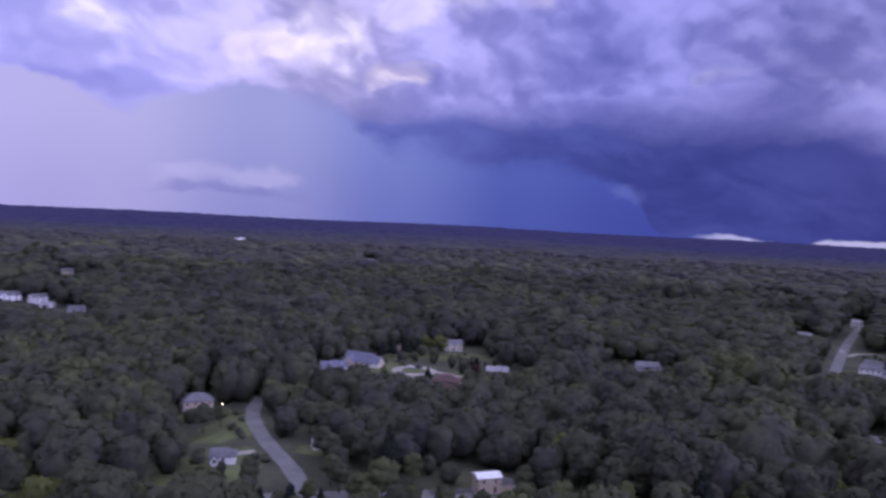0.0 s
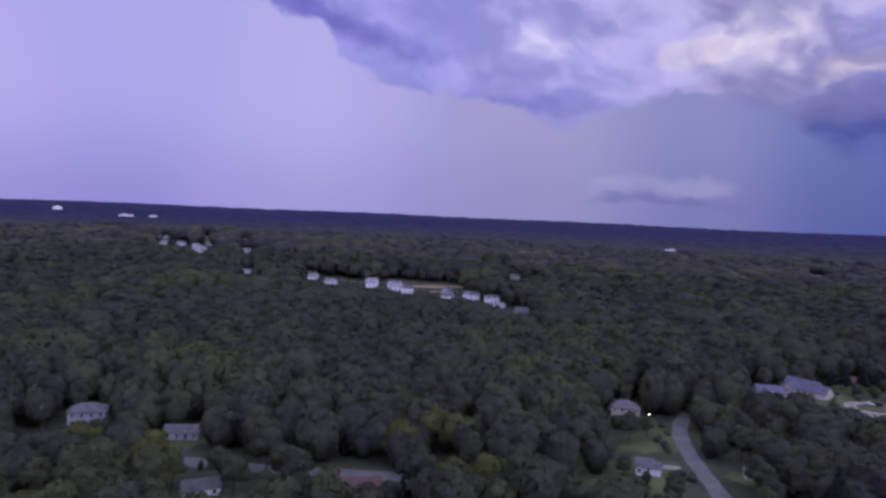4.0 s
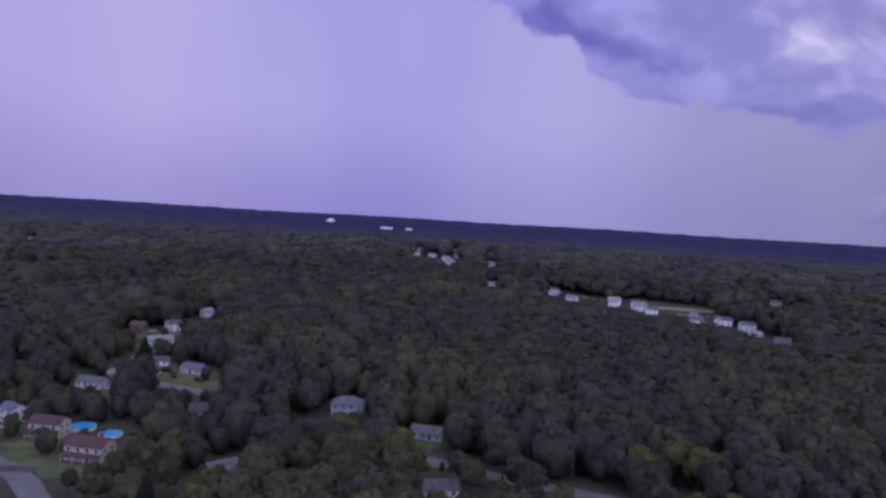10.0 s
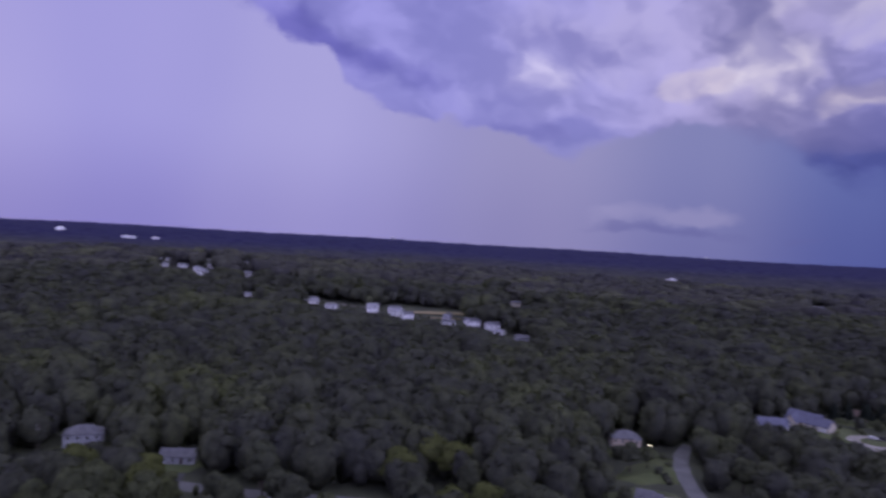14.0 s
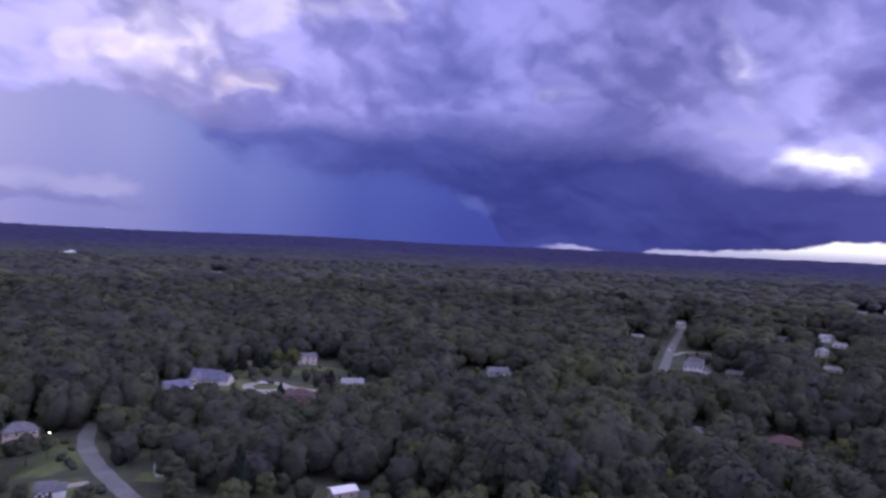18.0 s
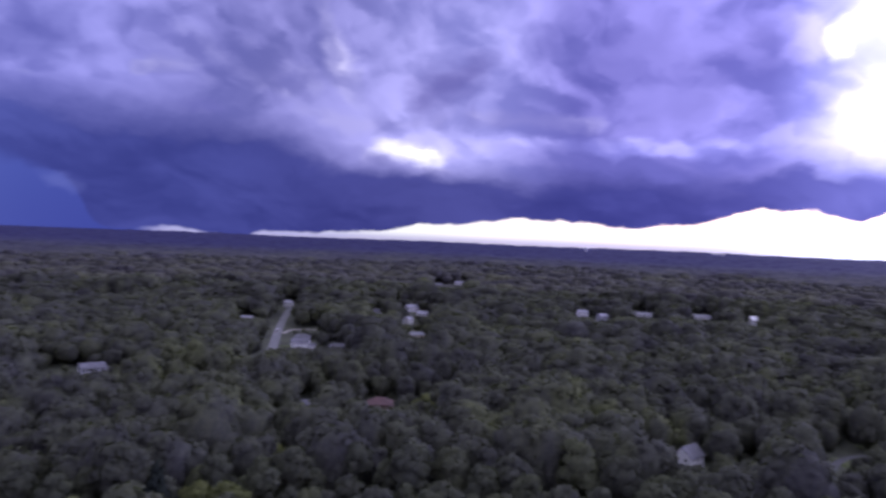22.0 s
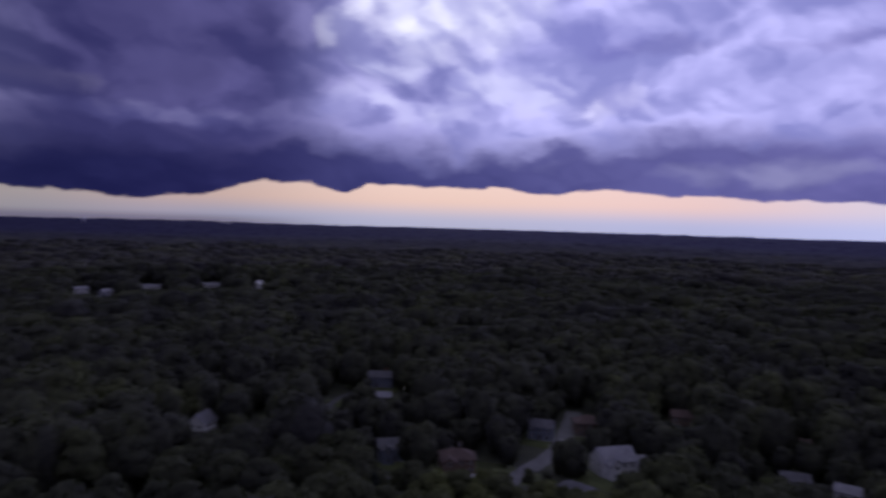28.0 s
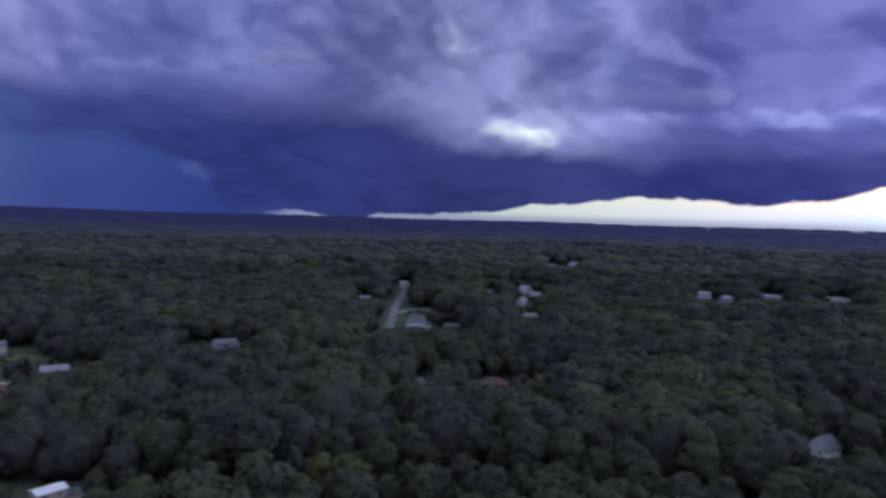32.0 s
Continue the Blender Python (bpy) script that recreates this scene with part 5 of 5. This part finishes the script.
# where trees may stand
def clear_of(P, pad):
    ok = np.ones(len(P), bool)
    for x, y, r in YARDS:
        ok &= (P[:, 0] - x) ** 2 + (P[:, 1] - y) ** 2 > (r + pad) ** 2
    for line, half in STREETS:
        box = (line.min(0) - half - 8, line.max(0) + half + 8)
        near = np.where(ok & (P > box[0]).all(1) & (P < box[1]).all(1))[0]
        if len(near):
            d = np.sqrt(((P[near][:, None, :] - line[None]) ** 2).sum(2)).min(1)
            ok[near[d < half + pad]] = False
    return ok


BRIGHT = ((-140, 205, 17), (-129, 205, 16), (-142, 189, 15), (-100, 178, 15), (-109, 172, 14), (-216, 119, 15), (-187, 123, 14), (91, 179, 15), (86, 188, 14), (122, 209, 14), (46, 240, 14), (212, 232, 15), (-230, 66, 12), (2, 449, 13), (-7, 456, 11), (-196, 132, 13))
LAWN_TREES = ((-66, 207, 9), (-56, 214, 10), (-99, 260, 13), (-88, 266, 12), (-109, 252, 14), (-84, 275, 9), (-20, 201, 12), (-38, 244, 12), (-30, 250, 12), (-92, 236, 10), (-84, 231, 9), (-76, 226, 8), (-30, 226, 11), (-34, 236, 12), (-28, 214, 10), (-40, 264, 13), (-48, 272, 13), (-24, 238, 13), (30, 222, 9), (38, 216, 10), (4, 205, 8))
for x, y, s in BRIGHT + LAWN_TREES:
    YARDS.append((x, y, 2.5))
# open sight of the lane and the street below it
YARDS += [(-58, 250, 9.2), (-47, 234, 9.2), (-41, 219, 9.2), (-50, 222, 9.2), (1, 226, 9.2)]
STEP = 10.5
ax = np.arange(-860, 860, STEP)
P = np.stack(np.meshgrid(ax, ax), -1).reshape(-1, 2)
P[:, 0] += np.where(np.round(P[:, 1] / STEP) % 2, STEP / 2, 0)
P += rng.uniform(-0.42, 0.42, P.shape) * STEP
R, A = np.hypot(P[:, 0], P[:, 1]), np.degrees(np.arctan2(-P[:, 0], P[:, 1]))
seen = (A > -129) & (A < 97)
keep = (R < 850) & (R > 6) & (seen | (R < 280))
P, R, A, seen = P[keep], R[keep], A[keep], seen[keep]
size = rng.normal(18.5, 2.6, len(P)).clip(11, 26)
stand = np.array([noise.noise(Vector((x * 0.012, y * 0.012, 3.0))) for x, y in P])
size *= 1 + 0.32 * stand + 0.22 * (rng.random(len(P)) < 0.1)
near_house = np.zeros(len(P), bool)
for x, y, r in YARDS:
    near_house |= (P[:, 0] - x) ** 2 + (P[:, 1] - y) ** 2 < (r + 16) ** 2
size = np.where(near_house, size * rng.uniform(0.58, 0.86, len(P)), size)
# small garden trees and thickets on the drone's side of the open plots
for reach in (10.0, 20.0, 30.0):
    out = P * (1 + reach / np.maximum(np.hypot(P[:, 0], P[:, 1]), 1.0))[:, None]
    front = np.zeros(len(P), bool)
    for x, y, r in YARDS:
        if r > 9:
            front |= (out[:, 0] - x) ** 2 + (out[:, 1] - y) ** 2 < (r + 2) ** 2
    size = np.where(front, np.minimum(size, 6.5 + 0.15 * reach + 1.5 * stand), size)
# the houses stand in gaps of the woods
def lower_before(P, size, floor, beyond=0):
    r, g = np.hypot(P[:, 0], P[:, 1]), rise(P[:, 0], P[:, 1])
    for x, y, half, z in SIGHTS:
        d = math.hypot(x, y)
        if d < beyond:
            continue
        along, across = (P[:, 0] * x + P[:, 1] * y) / d, np.abs(P[:, 0] * y - P[:, 1] * x) / d
        top = 0.93 * (EYE[2] + (z - EYE[2]) * along / d - g)
        hit = (along < d - 3) & (along > d - 60 - 0.25 * d) & (across < half + (1.5 if d < 440 else 7.0))
        size = np.where(hit, np.minimum(size, np.maximum(top, floor)), size)
    return size


SIGHTS += [(-12, 392, 20, 0.0), (-30, 408, 10, 0.0), (-279, 47, 7, 0.5), (-266, 54, 7, 0.5), (-341, 61, 10, 1.0), (-72, 236, 8, 0.5), (-101, 296, 8, 3.0), (257, 130, 7, 2.0), (-262, 129, 7, 0.0), (-319, 102, 8, 0.0), (-329, 92, 8, 0.0), (-190, 145, 3, 0.0), (-363, 105, 9, 0.0), (-80, 304, 4, 0.0), (-420, 596, 20, 6.0), (-391, 583, 16, 6.0), (-505, 556, 18, 6.0), (320, 507, 12, 2.0), (306, 93, 7, 0.0), (237, 53, 6, 0.0), (257, 2, 6, 0.0), (126, 440, 9, 0.0), (22, 445, 12, 0.0), (41, 418, 10, 0.0), (-35, 415, 9, 0.0)]
ok = clear_of(P, 2.0)
# garden trees: scattered small trees on the open plots, clear of walls, drives and pools
lone = np.ones(len(P), bool)
for x, y, s in BRIGHT + LAWN_TREES:
    lone &= np.hypot(P[:, 0] - x, P[:, 1] - y) > 6
garden = ~ok & lone & seen & (R > 150) & (R < 480) & (rng.random(len(P)) < 0.55)
for x, y in HOMES:
    garden &= np.hypot(P[:, 0] - x, P[:, 1] - y) > 11.5
for x, y, r in ((-12, 392, 24), (-10, 366, 12), (-279, 47, 9), (-266, 54, 9), (-262, -3, 14), (-8, 378, 9)):
    garden &= np.hypot(P[:, 0] - x, P[:, 1] - y) > r
for line, half in STREETS:
    near = np.where(garden & (P > line.min(0) - 12).all(1) & (P < line.max(0) + 12).all(1))[0]
    if len(near):
        d = np.sqrt(((P[near][:, None, :] - line[None]) ** 2).sum(2)).min(1)
        garden[near[d < 6.5]] = False
size = np.where(garden, rng.uniform(6.5, 12.5, len(P)), size)
size = lower_before(P, size, 3.5)
ok |= garden
P, R, A, size, seen = P[ok], R[ok], A[ok], size[ok], seen[ok]
# further trees, wider apart, out to 1500 m
ax = np.arange(-1510, 1510, 13.6)
Q = np.stack(np.meshgrid(ax, ax), -1).reshape(-1, 2)
Q += rng.uniform(-0.48, 0.48, Q.shape) * 13.6
qr, qa = np.hypot(Q[:, 0], Q[:, 1]), np.degrees(np.arctan2(-Q[:, 0], Q[:, 1]))
Q = Q[(qr > 845) & (qr < 1500) & (qa > -129) & (qa < 97)]
Q = Q[clear_of(Q, 2.0)]
qs = rng.normal(18.5, 3.0, len(Q)).clip(11, 27)
qs *= 1 + 0.3 * np.array([noise.noise(Vector((x * 0.006, y * 0.006, 5.0))) for x, y in Q])
for reach in (15.0, 40.0, 65.0, 90.0):
    out = Q * (1 + reach / np.hypot(Q[:, 0], Q[:, 1]))[:, None]
    for x, y, r in YARDS:
        if r > 9 and math.hypot(x, y) > 840:
            qs = np.where((out[:, 0] - x) ** 2 + (out[:, 1] - y) ** 2 < (r + 4) ** 2, np.minimum(qs, 4.0 + 0.06 * reach), qs)
qs = lower_before(Q, qs, 5.0, 840)
P = np.vstack([P, Q])
R, A = np.hypot(P[:, 0], P[:, 1]), np.degrees(np.arctan2(-P[:, 0], P[:, 1]))
size, seen = np.concatenate([size, qs]), np.concatenate([seen, np.ones(len(Q), bool)])
spin = rng.uniform(0, 360, len(P))
pick = rng.random(len(P))
order = np.argsort(R)

# the nearest trees in sight: things of their own
KINDS = {"oak": ("oak_tree", LEAF_OAK, "broad oak tree in full dark green leaf", 210), "maple": ("maple_tree", LEAF_MAPLE, "tall maple tree in full green leaf", 210), "pine": ("pine_tree", LEAF_PINE, "slender dark green pine tree", 80)}
masters, count = {}, {k: 0 for k in KINDS}
single = np.zeros(len(P), bool)
for i in order:
    if not seen[i] or R[i] < 150:
        continue
    kind = "pine" if pick[i] < 0.07 else "oak" if pick[i] < 0.55 else "maple"
    name, leaf, label, most = KINDS[kind]
    if count[kind] >= most:
        kind = "maple" if count["maple"] < 210 else "oak"
        name, leaf, label, most = KINDS[kind]
        if count[kind] >= most:
            break
    v = count[kind] % 5
    x, y = P[i]
    m = pose(x, y, float(rise(x, y)), 0, 0, spin[i]) @ Matrix.Diagonal((size[i] * 0.86, size[i] * 0.86, size[i], 1))
    if (kind, v) not in masters:
        root = new(name)
        tagged(root, label, "tree", "trees of the wood")
        cv, cf, cn = crown(kind, v + 10 * len(kind))
        part("crown", leafy_mesh("crown", cv, cf, cn, leaf), root)
        tv, tf = trunk(kind, v)
        part("trunk", mesh("trunk", tv, tf, BARK, True), root)
        root.matrix_basis = m
        masters[kind, v] = root
    else:
        src = masters[kind, v]
        c = copy_thing(src, m)
        c.matrix_basis = m
    count[kind] += 1
    single[i] = True


def lone_tree(x, y, s, kind, leaf, name, label):
    """A garden tree that stands out by its colour or place."""
    root = new(name)
    tagged(root, label, "tree", "garden trees")
    cv, cf, cn = crown(kind, int(abs(x) + abs(y)) % 50)
    part("crown", leafy_mesh("crown", cv, cf, cn, leaf), root)
    tv, tf = trunk(kind, int(abs(x)) % 9)
    part("trunk", mesh("trunk", tv, tf, BARK, True), root)
    root.matrix_basis = pose(x, y, float(rise(x, y)), 0, 0, x * 7 % 360) @ Matrix.Diagonal((s, s, s, 1))


for x, y, s in BRIGHT:
    lone_tree(x, y, s, "oak", LEAF_BRIGHT, "locust_tree", "rounded tree with bright yellow-green leaves")
for x, y, s in LAWN_TREES:
    lone_tree(x, y, s, "maple", LEAF_OAK, "garden_tree", "small round dark green tree on a lawn")
lone_tree(22, 378, 9, "oak", LEAF_MAROON, "plum_tree", "small maroon-leaved tree beside a drive")
for x, y, s in ((-27, 432, 12), (-19, 436, 13), (-33, 427, 11), (-12, 441, 12), (-4, 372, 8), (24, 408, 8)):
    lone_tree(x, y, s, "pine", LEAF_PINE, "spruce_tree", "dark pointed conifer on a lawn")
lone_tree(-376, 91, 15, "pine", LEAF_PINE, "spruce_tree", "tall dark conifer in front of a bungalow")


def whole_crown(body, s, lobes, leaves):
    """One crown for the joined woods: a lumpy body with swellings of foliage, covered in sprays of leaves."""
    g = np.random.default_rng(300 + s)
    V, F, N, k, spots = [], [], [], 0, []
    for i in range(lobes + 1):
        if i == 0:
            c, r, t, (v, bf) = np.zeros(3), 0.92, 0.94, body
        else:
            a, h = i * 2.4 + s, (i - 0.5) / lobes
            out = 0.72 * math.sqrt(max(0.0, 1 - (1.25 * h - 0.4) ** 2)) * g.uniform(0.65, 1.0)
            c = np.array((out * math.cos(a), out * math.sin(a), -0.35 + 1.15 * h + g.uniform(-0.08, 0.08)))
            r, (v, bf) = g.uniform(0.32, 0.54), ICO1
            t = r * g.uniform(0.65, 0.9)
        v = lump(lump(v, 0.4, 1.5, s * 5 + i + 3), 0.3, 3.6, s * 3 + i + 40)
        N.append(v / np.linalg.norm(v, axis=1)[:, None])
        v = v * (0.93 * r, 0.93 * r, 0.93 * t) + c
        V.append(v), F.append(bf + k)
        k += len(v)
        spots.append((*c, r, t))
    if leaves:
        q = 0.115 * math.sqrt(200.0 / max(leaves, 40))
        v, f, n = sprays(spots, leaves, 0.65 * q, 1.35 * q, g, -0.7)
        V.append(v), F.append(f + k), N.append(n)
    return np.vstack(V), np.vstack(F), np.vstack(N)


def joined(name, idx, level, variants, label, lobes=0, leaves=0, leaf=LEAF_WOODS, spread=1.1, flat=0.95):
    """Many trees in one mesh."""
    Vs, Fs, Ns, k = [], [], [], 0
    shapes = [whole_crown(level, s, lobes, leaves) for s in range(variants)]
    which = rng.integers(0, variants, len(idx))
    for s, (v, f, nr) in enumerate(shapes):
        sel = idx[which == s]
        if not len(sel):
            continue
        a = np.radians(spin[sel])
        c, n = np.cos(a)[:, None], np.sin(a)[:, None]
        wide = spread * (0.30 + 0.20 * pick[sel])[:, None] * size[sel][:, None]
        tall = flat * 0.43 * size[sel][:, None]
        X = (v[None, :, 0] * c - v[None, :, 1] * n) * wide + P[sel, 0][:, None]
        Y = (v[None, :, 0] * n + v[None, :, 1] * c) * wide + P[sel, 1][:, None]
        low = max(1.5, (0.93 - 0.42 * flat) / (0.43 * flat))
        Z = np.where(v[:, 2] < 0, low * v[:, 2], v[:, 2])[None] * tall + (0.98 - 0.42 * flat) * size[sel][:, None] + rise(P[sel, 0], P[sel, 1])[:, None]
        Vs.append(np.stack([X, Y, Z], -1).reshape(-1, 3))
        Ns.append(np.stack([nr[None, :, 0] * c - nr[None, :, 1] * n, nr[None, :, 0] * n + nr[None, :, 1] * c, np.repeat(nr[None, :, 2], len(sel), 0)], -1).reshape(-1, 3))
        Fs.append((f[None] + (np.arange(len(sel)) * len(v))[:, None, None] + k).reshape(-1, 3))
        k += len(sel) * len(v)
    return tagged(new(name, leafy_mesh(name, np.vstack(Vs), np.vstack(Fs), np.vstack(Ns), leaf)), label, "woods", kind="stuff")


rest = np.where(~single)[0]
mid = rest[seen[rest] & (R[rest] > 125) & (R[rest] < 440)]
thin = rest[seen[rest] & (R[rest] >= 440) & (R[rest] < 620)]
far_off = rest[(seen[rest] & (R[rest] >= 620) & (R[rest] < 845)) | (~seen[rest] | (R[rest] <= 125)) & (R[rest] < 845)]
sparse = rest[R[rest] >= 845]
joined("woods_near", mid, ICO2, 16, "dense dark green broadleaved woods around the houses", 5, 190, spread=1.0, flat=1.0)
joined("woods_middle", thin, ICO2, 14, "dense dark green broadleaved woods beyond the houses", 2, 75, spread=1.18, flat=0.75)
joined("woods_outer", far_off, ICO1, 12, "dark green broadleaved woods further out", 1, 32, spread=1.28, flat=0.6)
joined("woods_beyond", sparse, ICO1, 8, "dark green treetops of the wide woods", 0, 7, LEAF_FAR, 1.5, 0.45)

# far woods: one rough canopy out to the horizon
def canopy(name, radii, angles, label, wrap, leaf):
    rr, aa = np.meshgrid(radii, angles, indexing="ij")
    jr = rng.uniform(-0.25, 0.25, rr.shape) * np.gradient(radii)[:, None]
    rr = rr + jr
    x, y = -rr * np.sin(aa), rr * np.cos(aa)
    cell = 13.0
    ix, iy = np.floor(x / cell), np.floor(y / cell)
    best, tone = np.full(x.shape, 9e9), np.zeros(x.shape)
    for dx in (-1, 0, 1):
        for dy in (-1, 0, 1):
            cx, cy = ix + dx, iy + dy
            h1 = np.modf(np.abs(np.sin(cx * 127.1 + cy * 311.7) * 43758.55))[0]
            h2 = np.modf(np.abs(np.sin(cx * 269.5 + cy * 183.3) * 24634.63))[0]
            d = np.hypot((cx + 0.2 + 0.6 * h1) * cell - x, (cy + 0.2 + 0.6 * h2) * cell - y)
            tone = np.where(d < best, h1 * 0.6 + h2 * 0.4, tone)
            best = np.minimum(best, d)
    z = 7.0 + 4.0 * np.clip((rr - 1450) / 500, 0, 1) + 7.0 * np.sqrt(np.clip(1 - (best / 9.0) ** 2, 0, 1)) + 7.0 * (tone - 0.5) + 2.5 * np.sin(x * 0.021) * np.sin(y * 0.017 + 1)
    for yx, yy, yr in YARDS:
        if math.hypot(yx, yy) > radii[0] - 40:
            z = 0.6 + (z - 0.6) * np.clip((np.hypot(x - yx, y - yy) - yr) / 9.0, 0, 1)
    z = np.where(rr < 1455, 0.4, 1.0) * z + rise(x, y)
    n = len(angles)
    i, j = np.meshgrid(np.arange(len(radii) - 1), np.arange(n if wrap else n - 1), indexing="ij")
    j2 = (j + 1) % n
    F = np.stack([i * n + j, (i + 1) * n + j, (i + 1) * n + j2, i * n + j2], -1).reshape(-1, 4)[:, ::-1]
    V = np.stack([x, y, z], -1).reshape(-1, 3)
    me = bpy.data.meshes.new(name)
    me.vertices.add(len(V)), me.loops.add(F.size), me.polygons.add(len(F))
    me.vertices.foreach_set("co", V.ravel())
    me.loops.foreach_set("vertex_index", F.ravel())
    me.polygons.foreach_set("loop_start", np.arange(0, F.size, 4))
    me.polygons.foreach_set("use_smooth", np.ones(len(F), bool))
    me.materials.append(leaf)
    me.update(calc_edges=True)
    return tagged(new(name, me), label, "woods", kind="stuff")


view = np.radians(np.concatenate([np.arange(-130, 98, 0.42), np.arange(98, 230, 2.0)]))
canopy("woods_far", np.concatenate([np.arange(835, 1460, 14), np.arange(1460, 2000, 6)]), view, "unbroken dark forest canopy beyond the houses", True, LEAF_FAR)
canopy("woods_horizon", np.geomspace(1994, 4900, 120), view, "distant forest tinted blue for haze that reaches the horizon", True, LEAF_FAR)
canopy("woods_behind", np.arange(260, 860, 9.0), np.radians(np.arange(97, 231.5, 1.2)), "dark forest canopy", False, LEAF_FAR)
